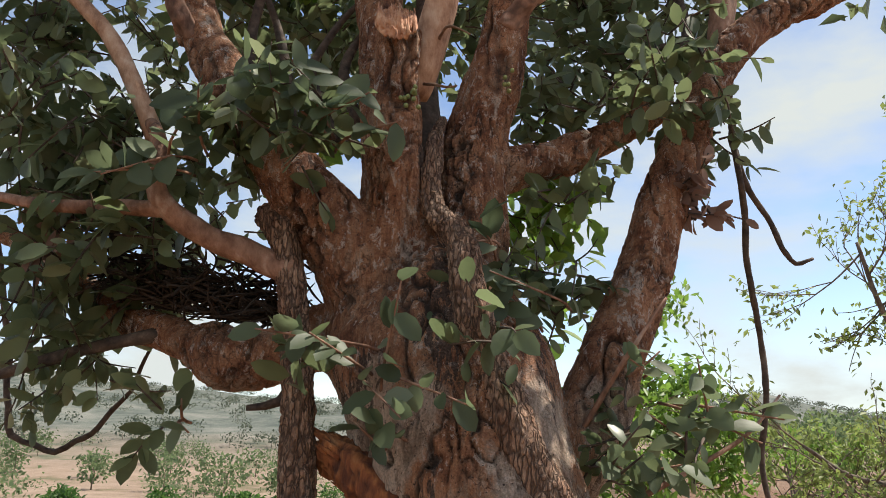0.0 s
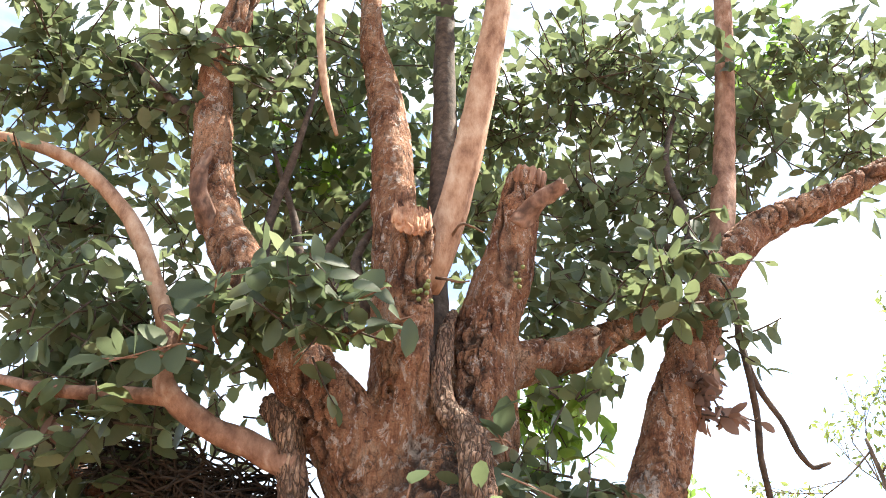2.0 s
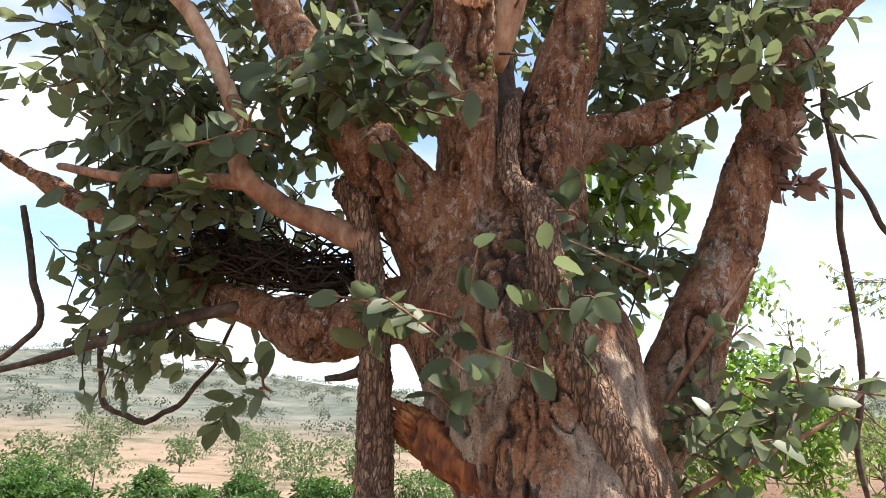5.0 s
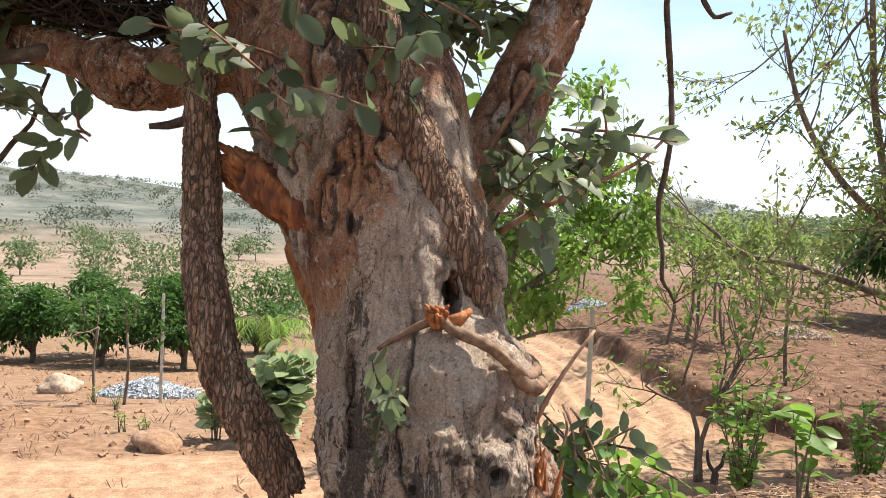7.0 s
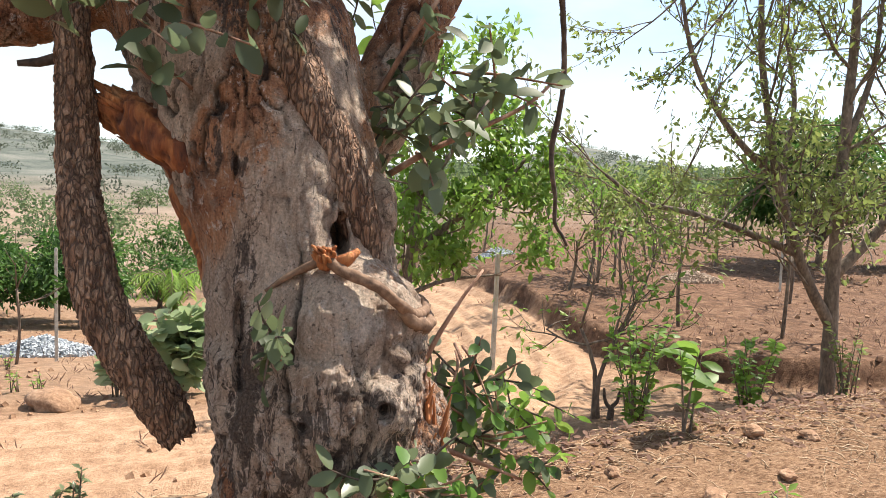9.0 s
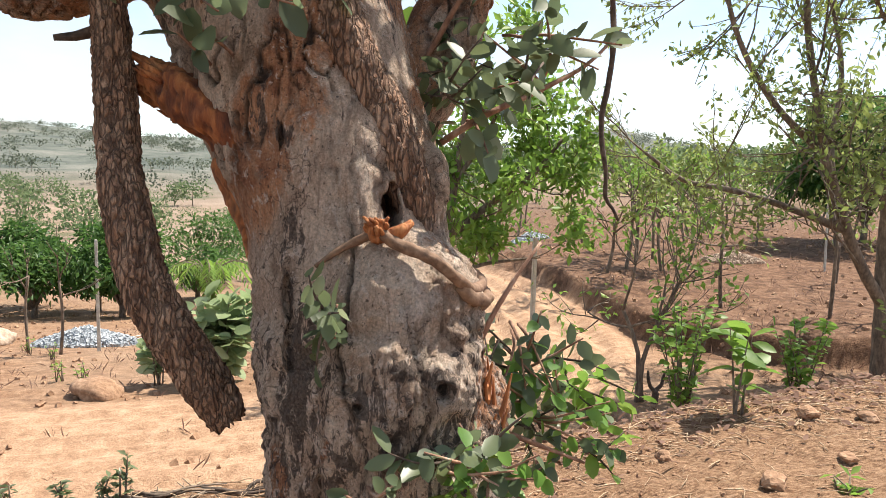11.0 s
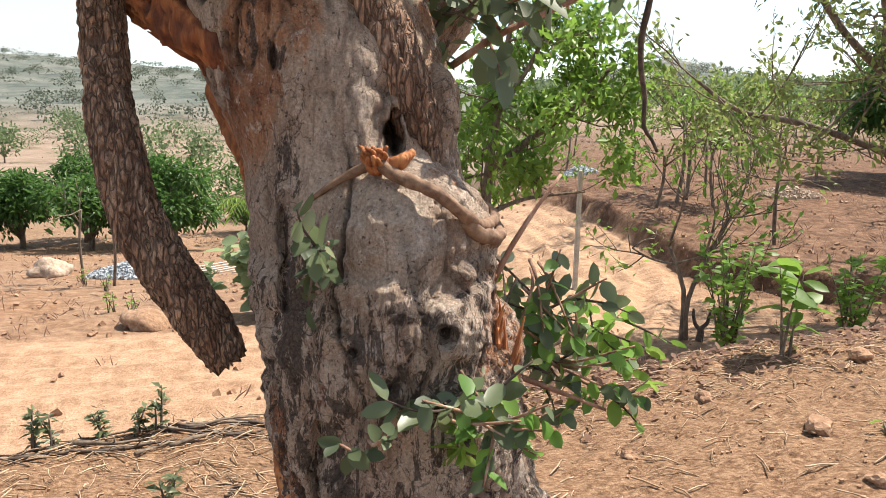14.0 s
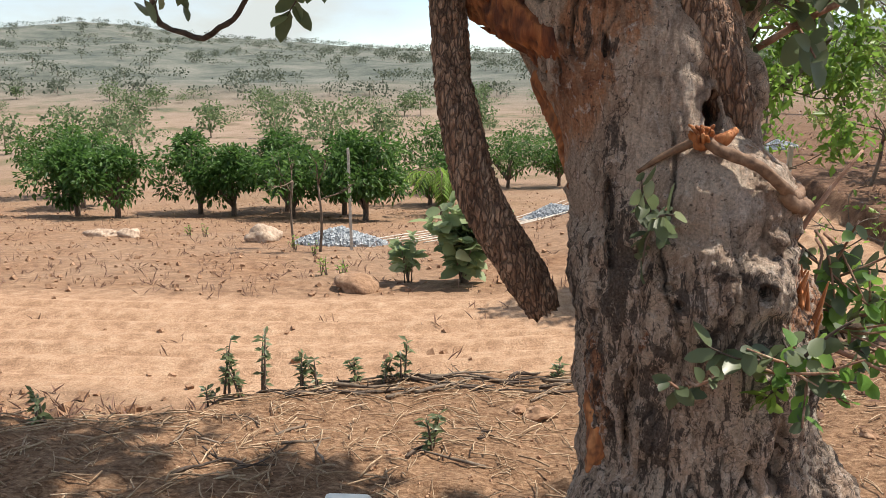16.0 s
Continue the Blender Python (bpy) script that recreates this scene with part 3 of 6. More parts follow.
# ---- ground: one sheet to the horizon ----
def build_ground():
    def spread(lo, hi, step):
        line = np.arange(lo, hi, step)
        out = step * 1.085 ** np.arange(1, 118)
        out = np.cumsum(out[np.cumsum(out) < 1500])
        return np.concatenate([lo - out[::-1], line, line[-1] + out])

    gx, gy = spread(-2.7, 4.9, 0.033), spread(1.6, 9.4, 0.033)
    xx, yy = np.meshgrid(gx, gy)
    z, track, mound = land(xx, yy)
    verts = np.stack([xx, yy, z], -1).reshape(-1, 3)
    idx = np.arange(xx.size).reshape(xx.shape)
    quads = np.stack([idx[:-1, :-1], idx[:-1, 1:], idx[1:, 1:], idx[1:, :-1]], -1).reshape(-1, 4)
    me = bpy.data.meshes.new("ground")
    me.from_pydata(verts.tolist(), [], quads.tolist())
    me.shade_smooth()
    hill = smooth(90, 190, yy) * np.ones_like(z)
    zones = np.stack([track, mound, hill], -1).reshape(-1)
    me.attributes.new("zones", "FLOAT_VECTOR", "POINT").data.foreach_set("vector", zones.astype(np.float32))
    slope = smooth(-0.25, 0.1, upslope(xx, yy)) * 0.9
    me.attributes.new("slope", "FLOAT", "POINT").data.foreach_set("value", slope.reshape(-1).astype(np.float32))
    me.materials.append(SOIL)
    ob = new("ground", me)
    tagged(ob, "bare orange laterite soil with a littered mound and rutted track", "ground", kind="structure")


build_ground()

# ---- the old fig tree ----
fig = thing("fig_tree", (0.38, 2.14, 0.0), "old fig tree with grey burled trunk and rusty forked limbs", "tree")
# height, middle x, middle y, radius
TRUNK = [(-0.15, 0.38, 2.14, 0.46), (0.10, 0.37, 2.14, 0.38), (0.27, 0.36, 2.13, 0.325), (0.39, 0.345, 2.12, 0.28), (0.54, 0.32, 2.11, 0.245), (0.64, 0.31, 2.10, 0.25), (0.78, 0.29, 2.09, 0.24),
         (0.92, 0.26, 2.10, 0.225), (1.04, 0.24, 2.14, 0.212), (1.18, 0.22, 2.19, 0.215), (1.30, 0.19, 2.23, 0.235), (1.42, 0.145, 2.28, 0.25), (1.60, 0.09, 2.35, 0.275), (1.765, 0.02, 2.40, 0.265), (1.95, -0.02, 2.43, 0.20), (2.08, -0.03, 2.43, 0.13)]


def trunk_front(x, z):
    """The y of the trunk's face towards the path."""
    t = np.array(TRUNK)
    cx, cy, r = (np.interp(z, t[:, 0], t[:, k]) for k in (1, 2, 3))
    return cy - math.sqrt(max(r * r - (x - cx) ** 2, 0.0))


def blob(bm, at, size, sub=3):
    bmesh.ops.create_icosphere(bm, subdivisions=sub, radius=1.0, matrix=Matrix.LocRotScale(at, None, size))


def build_trunk():
    bm = bmesh.new()
    tube(bm, [(x, y, z) for z, x, y, r in TRUNK], [r for *_, r in TRUNK], 40, 0.04, 0.10, 2.0)
    # limbs that grow out of it
    tube(bm, [(-0.02, 2.38, 1.75), (-0.18, 2.33, 1.98), (-0.30, 2.30, 2.12), (-0.41, 2.30, 2.25), (-0.53, 2.35, 2.44), (-0.65, 2.40, 2.64), (-0.71, 2.40, 2.89), (-0.74, 2.40, 3.20), (-0.70, 2.42, 3.6), (-0.66, 2.45, 4.2)], [0.15, 0.11, 0.088, 0.075, 0.072, 0.066, 0.06, 0.052, 0.042, 0.03], 20, 0.04, 0.14, 5.0)
    tube(bm, [(-0.01, 2.40, 1.75), (-0.05, 2.33, 2.0), (-0.06, 2.30, 2.12), (-0.07, 2.25, 2.34), (-0.065, 2.21, 2.53)], [0.17, 0.115, 0.085, 0.068, 0.062], 20, 0.04, 0.12, 8.0, ragged=0.03)
    tube(bm, [(0.10, 2.42, 1.70), (0.13, 2.38, 1.97), (0.14, 2.40, 2.28), (0.19, 2.40, 2.51), (0.25, 2.40, 2.82)], [0.14, 0.098, 0.085, 0.076, 0.058], 20, 0.04, 0.16, 11.0, ragged=0.05)
    tube(bm, [(0.15, 2.42, 2.16), (0.24, 2.42, 2.23), (0.45, 2.45, 2.31), (0.66, 2.50, 2.46)], [0.05, 0.058, 0.055, 0.045], 16, 0.04, 0.16, 13.0, ragged=0.03)
    tube(bm, [(0.22, 2.40, 1.30), (0.40, 2.38, 1.50), (0.49, 2.40, 1.71), (0.56, 2.45, 1.86), (0.64, 2.50, 2.09), (0.70, 2.52, 2.24), (0.86, 2.55, 2.60), (1.02, 2.60, 2.79), (1.25, 2.60, 2.91), (1.50, 2.60, 3.06), (1.9, 2.6, 3.25)], [0.12, 0.10, 0.082, 0.078, 0.075, 0.07, 0.06, 0.052, 0.045, 0.04, 0.03], 18, 0.04, 0.14, 15.0)
    tube(bm, [(-0.05, 2.42, 1.72), (-0.24, 2.42, 1.77), (-0.35, 2.42, 1.72), (-0.46, 2.42, 1.70), (-0.62, 2.5, 1.755), (-0.83, 2.6, 1.83), (-1.06, 2.7, 1.97), (-1.39, 2.8, 2.14), (-1.8, 2.9, 2.35)], [0.12, 0.085, 0.078, 0.082, 0.06, 0.045, 0.04, 0.034, 0.02], 18, 0.04, 0.14, 19.0)
    tube(bm, [(-0.06, 2.50, 2.0), (-0.11, 2.52, 2.41), (-0.17, 2.60, 2.96), (-0.25, 2.70, 3.38), (-0.31, 2.70, 3.65), (-0.38, 2.74, 4.4)], [0.10, 0.082, 0.072, 0.06, 0.05, 0.034], 16, 0.05, 0.14, 23.0)
    # burls and swellings
    blob(bm, (0.30, 2.07, 0.94), (0.17, 0.155, 0.17))
    blob(bm, (0.19, 2.00, 0.88), (0.12, 0.09, 0.14))
    blob(bm, (0.30, 1.97, 0.74), (0.15, 0.10, 0.11))
    blob(bm, (0.385, 2.12, 1.27), (0.05, 0.08, 0.09))
    blob(bm, (0.47, 2.05, 0.80), (0.075, 0.11, 0.13))
    blob(bm, (0.52, 2.03, 0.30), (0.16, 0.14, 0.25))
    blob(bm, (0.15, 2.00, 0.24), (0.13, 0.12, 0.26))
    blob(bm, (0.36, 1.92, 0.20), (0.13, 0.11, 0.22))
    blob(bm, (0.29, 2.035, 0.86), (0.205, 0.21, 0.26))
    blob(bm, (0.30, 2.055, 1.0), (0.19, 0.19, 0.21))
    blob(bm, (0.372, 1.885, 0.907), (0.075, 0.06, 0.07))
    rough = new("trunk_form", finish(bm, "trunk_form", BARK))
    mod = rough.modifiers.new("weld", "REMESH")
    mod.mode, mod.voxel_size = "VOXEL", 0.0058
    sm = rough.modifiers.new("even", "SMOOTH")
    sm.iterations, sm.factor = 26, 0.5
    me = bpy.data.meshes.new_from_object(rough.evaluated_get(bpy.context.evaluated_depsgraph_get()))
    bpy.data.objects.remove(rough)
    me.name = "trunk"
    n = len(me.vertices)
    co, no = np.empty(n * 3), np.empty(n * 3)
    me.vertices.foreach_get("co", co)
    me.vertices.foreach_get("normal", no)
    co, no = co.reshape(-1, 3), no.reshape(-1, 3)
    push, crack = np.zeros(n), np.zeros(n)
    for i, c in enumerate(co):
        p = Vector(c)
        low = min(max((1.17 - c[2]) * 6.0, 0.0), 1.0)
        high = min(max((c[2] - 1.60) * 3.0, 0.0), 1.0)
        fold = noise.noise(Vector((c[0] * 10, c[1] * 10, c[2] * 2.0 + 4)))
        mid = noise.noise(Vector((c[0] * 26, c[1] * 26, c[2] * 11)))
        fine = noise.noise(p * 85)
        gouge = max(0.0, 1 - abs(noise.noise(Vector((c[0] * 30, c[1] * 30, c[2] * 6 + 9)) + 0.5 * noise.noise_vector(p * 22))) * 7)
        gouge *= max(0.0, noise.noise(p * 5.5 + Vector((3, 1, 7))) + 0.12 + 0.15 * low)
        cleft = max(0.0, 1 - abs(fold + 0.3 * mid) * 11) * max(0.0, noise.noise(p * 4.5) + 0.15) * 2
        scale = 0.0
        if high > 0:
            flake = 1 - min(abs(noise.noise(Vector((c[0] * 24, c[1] * 24, c[2] * 26)) + 0.8 * noise.noise_vector(p * 30))) * 6.5, 1.0)
            scale = high * flake * max(0.0, noise.noise(p * 6) + 0.3)
        lump = noise.noise(Vector((c[0] * 15, c[1] * 15, c[2] * 17)))
        wrinkle = noise.noise(Vector((c[0] * 11, c[1] * 11, c[2] * 30)) + 0.7 * noise.noise_vector(p * 9)) * max(0.0, 1 - abs(c[2] - 1.0) * 6)
        push[i] = 0.016 * wrinkle + (0.012 - 0.006 * low) * fold + 0.011 * low * lump + (0.005 + 0.006 * low) * mid + (0.002 + 0.005 * low) * fine - (0.014 - 0.006 * low) * cleft - 0.010 * scale - 0.022 * gouge
        crack[i] = min(1.0, cleft * 0.8 + scale * 1.1 + gouge * 1.7)
    out = co + no * push[:, None]

    def pit(at, rx, rz, deep, rim=0.0):
        """A hollow that goes back into the wood, with a raised lip."""
        d = np.hypot((co[:, 0] - at[0]) / rx, (co[:, 2] - at[1]) / rz) + 0.35 * fbm(co[:, 0] * 60, co[:, 2] * 60, 3, 2)
        front = no[:, 1] < 0.1
        out[:, 1] += front * deep * smooth(1.0, 0.55, d)
        if rim:
            out[:, 1] -= front * rim * np.exp(-((d - 1.45) / 0.35) ** 2)

    pit((0.295, 1.225), 0.022, 0.05, 0.14)
    pit((0.372, 0.915), 0.016, 0.014, 0.045, 0.010)
    pit((-0.10, 2.09), 0.011, 0.011, 0.03, 0.003)
    pit((-0.073, 2.345), 0.009, 0.009, 0.012, 0.004)
    pit((0.205, 0.915), 0.014, 0.010, 0.02, 0.005)
    pit((0.222, 0.885), 0.011, 0.008, 0.02, 0.004)
    pit((0.085, 1.36), 0.006, 0.035, 0.02)
    pit((0.10, 1.02), 0.012, 0.10, 0.03)
    pit((0.15, 0.62), 0.014, 0.16, 0.03)
    pit((0.44, 0.55), 0.02, 0.10, 0.02)
    me.vertices.foreach_set("co", out.reshape(-1))
    # where the bark is rusty, pale, black or painted with shade: middle x and z, half width and height, strength
    wx, wz = co[:, 0] + 0.05 * fbm(co[:, 0] * 13, co[:, 2] * 7, 91, 4), co[:, 2] + 0.08 * fbm(co[:, 0] * 13, co[:, 2] * 6, 95, 4)

    def stain_shade(base, spots):
        f = base.copy()
        for x, z, rx, rz, s in spots:
            f = np.maximum(f, s * np.exp(-(((wx - x) / rx) ** 2 + ((wz - z) / rz) ** 2) ** 0.9))
        return f

    rust = stain_shade(0.85 * smooth(1.52, 1.80, wz) + 0.15, ((0.09, 1.47, 0.08, 0.13, 0.95), (0.047, 1.33, 0.055, 0.15, 0.9), (0.12, 1.58, 0.10, 0.12, 1.0), (0.0, 1.2, 0.035, 0.2, 1.0), (0.48, 0.86, 0.05, 0.10, 1.0), (0.163, 0.836, 0.02, 0.05, 0.9), (0.08, 0.66, 0.03, 0.14, 0.95), (0.38, 1.50, 0.06, 0.2, 0.6), (0.38, 1.15, 0.05, 0.1, 0.55)))
    pale = stain_shade(0.34 + 0.13 * smooth(1.1, 0.9, wz) + 0.05 * smooth(1.6, 1.9, wz), ((0.32, 1.07, 0.09, 0.06, 0.60), (0.372, 0.90, 0.07, 0.07, 0.7), (0.19, 1.33, 0.06, 0.17, 0.42), (-0.02, 1.95, 0.06, 0.13, 0.75), (-0.06, 2.25, 0.05, 0.12, 0.55), (0.30, 1.40, 0.10, 0.2, 0.4), (0.56, 1.88, 0.08, 0.25, 0.6), (0.15, 0.75, 0.06, 0.12, 0.55)))
    # black crust, plus shade painted under the burl's ledge and in the fork
    dark = stain_shade(0.12 + 0.34 * smooth(1.03, 0.93, wz), ((0.115, 1.2, 0.03, 0.15, 0.62), (0.12, 0.92, 0.035, 0.17, 0.9), (0.33, 0.975, 0.14, 0.035, 0.85), (0.19, 0.62, 0.04, 0.22, 0.85), (0.22, 0.88, 0.05, 0.06, 0.75), (0.30, 0.80, 0.13, 0.10, 0.62), (0.05, 1.42, 0.02, 0.12, 0.8), (0.085, 1.36, 0.015, 0.06, 0.9), (0.33, 0.45, 0.10, 0.2, 0.6), (0.06, 1.86, 0.05, 0.3, 0.85), (0.30, 1.70, 0.06, 0.15, 0.6), (-0.12, 1.62, 0.08, 0.10, 0.7), (0.03, 2.2, 0.02, 0.2, 0.8)))
    marks = np.stack([rust, pale, dark], -1).reshape(-1)
    me.attributes.new("stain_shade", "FLOAT_VECTOR", "POINT").data.foreach_set("vector", marks.astype(np.float32))
    me.attributes.new("crack", "FLOAT", "POINT").data.foreach_set("value", crack.astype(np.float32))
    me.shade_smooth()
    me.materials.clear()
    me.materials.append(BARK)
    part("trunk", me, BARK, fig)


build_trunk()

bm = bmesh.new()
tube(bm, [(-0.384, 2.326, 2.061), (-0.345, 2.292, 2.016), (-0.311, 2.281, 1.904), (-0.283, 2.27, 1.736), (-0.261, 2.247, 1.568), (-0.245, 2.200, 1.369), (-0.229, 2.155, 1.270), (-0.207, 2.125, 1.172), (-0.181, 2.110, 1.074), (-0.131, 2.100, 0.974), (-0.067, 2.100, 0.868), (-0.023, 2.100, 0.789)],
     [0.037, 0.040, 0.034, 0.035, 0.037, 0.042, 0.043, 0.045, 0.048, 0.050, 0.050, 0.038], 56, 0.0065, 0.08, 3.0, plates=0.007, ragged=0.02)
part("hanging_limb", bm, PLATE, fig, "dead hanging limb with deeply fissured brown bark")
bm = bmesh.new()
STRIP = [(0.05, 2.40, 2.36), (0.03, 2.30, 2.24), (0.035, 2.23, 2.06), (0.10, 2.17, 1.97), (0.12, 2.12, 1.83)]
STRIP += [(x, trunk_front(x, z) + 0.004, z) for x, z in ((0.165, 1.68), (0.205, 1.58), (0.245, 1.48), (0.285, 1.40))]
STRIP += [(x, trunk_front(x, z) + s, z) for x, z, s in ((0.315, 1.32, 0.012), (0.345, 1.24, 0.02), (0.36, 1.17, 0.036))]
tube(bm, STRIP, [0.012, 0.022, 0.028, 0.034, 0.040, 0.043, 0.046, 0.047, 0.048, 0.046, 0.040, 0.024], 52, 0.0065, 0.1, 6.0, plates=0.007, ragged=0.01)
part("bark_strip", bm, PLATE, fig, "rope of fissured bark grown onto the trunk")
bm = bmesh.new()
tube(bm, [(0.10, 2.26, 1.33), (0.02, 2.17, 1.365), (-0.03, 2.18, 1.395), (-0.10, 2.21, 1.44), (-0.16, 2.25, 1.472), (-0.20, 2.28, 1.495)], [0.085, 0.074, 0.066, 0.056, 0.046, 0.036], 40, 0.008, 0.35, 9.0, plates=0.009, ragged=0.05)
for k in range(80):
    t = rng.random()
    c = Vector((0.02, 2.17, 1.365)).lerp(Vector((-0.19, 2.27, 1.49)), t)
    q = rvec()
    c += Vector((q.x, q.y, q.z)) * (0.070 - 0.028 * t)
    d = Vector((-0.21, 0.10, 0.125)).normalized()
    l = rng.uniform(0.03, 0.08)
    tube(bm, [c - d * l * 0.5, c + q * 0.004, c + d * l * 0.6 + q * rng.uniform(-0.004, 0.012)], [0.006, 0.007, 0.001], 5, 0.02, 0.3, k)
part("broken_branch", bm, RAWSIDE, fig, "broken branch stump of raw orange wood")
bm = bmesh.new()
tube(bm, [(-0.03, 2.32, 2.40), (-0.005, 2.29, 2.46), (0.06, 2.25, 2.74), (0.13, 2.20, 3.21), (0.17, 2.18, 3.6), (0.21, 2.18, 4.1)], [0.042, 0.045, 0.044, 0.04, 0.034, 0.028], 18, 0.03, 0.08, 4.0)
part("limb", bm, SLIM, fig, "straight pale pinkish limb")
bm = bmesh.new()
tube(bm, [(0.0, 2.62, 2.2), (-0.02, 2.7, 2.6), (0.0, 2.75, 3.0), (-0.03, 2.8, 3.7), (-0.06, 2.86, 4.5)], [0.06, 0.055, 0.05, 0.04, 0.03], 14, 0.05, 0.14, 4.5)
part("limb", bm, DARKBARK, fig)
bm = bmesh.new()
tube(bm, [(0.86, 2.58, 2.55), (0.89, 2.60, 2.66), (1.00, 2.70, 3.21), (1.06, 2.70, 3.74), (1.12, 2.72, 4.5)], [0.05, 0.042, 0.038, 0.034, 0.026], 14, 0.05, 0.14, 5.5)
part("limb", bm, LIMB, fig)
bm = bmesh.new()
tube(bm, [(-0.30, 2.28, 1.90), (-0.36, 2.29, 1.925), (-0.42, 2.28, 1.95), (-0.51, 2.25, 1.98), (-0.59, 2.20, 2.03), (-0.63, 2.20, 2.09), (-0.635, 2.20, 2.20), (-0.68, 2.25, 2.27)], [0.038, 0.034, 0.032, 0.03, 0.027, 0.024, 0.02, 0.016], 16, 0.02, 0.15, 6.5)
tube(bm, [(-0.60, 2.2, 2.03), (-0.74, 2.2, 2.035), (-0.89, 2.2, 2.035), (-1.15, 2.3, 2.10)], [0.02, 0.018, 0.015, 0.01], 12, 0.03, 0.15, 6.9)
part("branch", bm, LIMB, fig)
bm = bmesh.new()
tube(bm, [(-0.66, 2.34, 2.16), (-0.69, 2.30, 2.26), (-0.81, 2.30, 2.49), (-0.90, 2.30, 2.60), (-1.05, 2.30, 2.72), (-1.26, 2.30, 2.79), (-1.6, 2.3, 2.82)], [0.022, 0.024, 0.023, 0.021, 0.019, 0.017, 0.012], 14, 0.03, 0.12, 7.5)
part("branch", bm, SLIM, fig)
bm = bmesh.new()
tube(bm, [(-0.44, 2.37, 3.5), (-0.43, 2.37, 3.33), (-0.39, 2.37, 3.10), (-0.33, 2.37, 2.91)], [0.013, 0.014, 0.013, 0.006], 12, 0.02, 0.25, 8.5)
part("branch", bm, SLIM, fig, "short dangling pinkish branch")
for pts in ([(-0.25, 2.55, 2.35), (-0.33, 2.6, 2.52), (-0.36, 2.62, 2.62), (-0.28, 2.65, 2.80), (-0.20, 2.66, 2.90)], [(-0.2, 2.6, 2.42), (-0.26, 2.62, 2.6), (-0.22, 2.66, 2.75), (-0.16, 2.7, 2.85)], [(-0.5, 2.5, 2.35), (-0.55, 2.6, 2.7), (-0.5, 2.6, 3.0), (-0.45, 2.6, 3.4)], [(-0.4, 2.6, 2.4), (-0.48, 2.7, 2.75), (-0.62, 2.75, 3.1)],
            [(0.66, 2.5, 2.45), (0.8, 2.6, 2.75), (0.78, 2.7, 3.1), (0.9, 2.8, 3.5)], [(0.72, 2.6, 2.7), (0.95, 2.7, 2.8), (1.3, 2.8, 3.05)], [(-0.85, 2.6, 1.85), (-0.95, 2.6, 2.2), (-1.3, 2.6, 2.5)], [(-0.65, 2.5, 1.78), (-0.9, 2.5, 1.72), (-1.2, 2.5, 1.62), (-1.45, 2.5, 1.55)],
            [(-0.72, 2.4, 2.95), (-0.9, 2.5, 3.1), (-1.2, 2.6, 3.4)], [(-0.3, 2.45, 1.68), (-0.34, 2.42, 1.60), (-0.42, 2.4, 1.58)]):
    bm = bmesh.new()
    tube(bm, pts, [0.02, 0.017, 0.012, 0.007], 9, 0.04, 0.2, pts[0][0] * 9)
    part("branch", bm, DARKBARK, fig)

bm = bmesh.new()
tube(bm, [(0.01, 2.20, 1.37), (-0.02, 2.21, 1.30), (0.015, 2.19, 1.22), (0.035, 2.18, 1.12), (0.045, 2.17, 1.04)], [0.03, 0.042, 0.036, 0.026, 0.01], 24, 0.008, 0.3, 2.7, plates=0.006)
part("bare_wood", bm, RAW, fig, "bare orange wood where bark has peeled")
bm = bmesh.new()
tube(bm, [(0.085, 2.03, 0.72), (0.095, 2.02, 0.62), (0.10, 2.01, 0.50), (0.085, 2.0, 0.40)], [0.012, 0.026, 0.026, 0.01], 20, 0.008, 0.3, 3.7, plates=0.005)
part("bare_wood", bm, RAW, fig)
# knotted root that grips the trunk
bm = bmesh.new()
tube(bm, [(0.15, trunk_front(0.15, 1.12) - 0.004, 1.12), (0.19, trunk_front(0.19, 1.15) - 0.016, 1.15), (0.235, 1.94, 1.175), (0.265, 1.925, 1.185), (0.30, 1.91, 1.165), (0.36, 1.895, 1.14), (0.41, 1.91, 1.10), (0.45, 1.96, 1.075), (0.485, 2.05, 1.08), (0.46, 2.16, 1.10)],
     [0.004, 0.006, 0.009, 0.014, 0.012, 0.011, 0.011, 0.011, 0.010, 0.009], 18, 0.008, 0.3, 2.2)
tube(bm, [(0.41, 1.92, 1.09), (0.445, 1.94, 1.06), (0.485, 1.995, 1.05), (0.495, 2.07, 1.06)], [0.012, 0.014, 0.013, 0.009], 14, 0.008, 0.3, 4.2)
tube(bm, [(0.42, 1.935, 1.08), (0.455, 1.97, 1.04), (0.49, 2.04, 1.03)], [0.010, 0.012, 0.009], 14, 0.008, 0.3, 4.9)
part("root", bm, TANBARK, fig, "tan aerial root wrapped round the trunk")
bm = bmesh.new()
blob(bm, (0.262, 1.93, 1.188), (0.022, 0.02, 0.024), 2)
for k in range(34):
    q = rvec()
    l = rng.uniform(0.4, 1.0)
    tube(bm, [(0.262 + 0.012 * q.x, 1.925 + 0.01 * q.y, 1.188 + 0.012 * q.z), (0.260 + 0.02 * q.x, 1.92 + 0.016 * q.y, 1.192 + 0.02 * q.z), (0.256 + 0.034 * l * q.x, 1.915 + 0.02 * q.y, 1.20 + 0.022 * l * q.z)], [0.005, 0.0045, 0.0025], 6, 0.008, 0.5, k)
tube(bm, [(0.28, 1.925, 1.18), (0.30, 1.92, 1.19), (0.325, 1.935, 1.205)], [0.012, 0.012, 0.006], 10, 0.006, 0.5, 31)
part("root_knob", bm, RAWSIDE, fig, "frayed orange knob of the root")
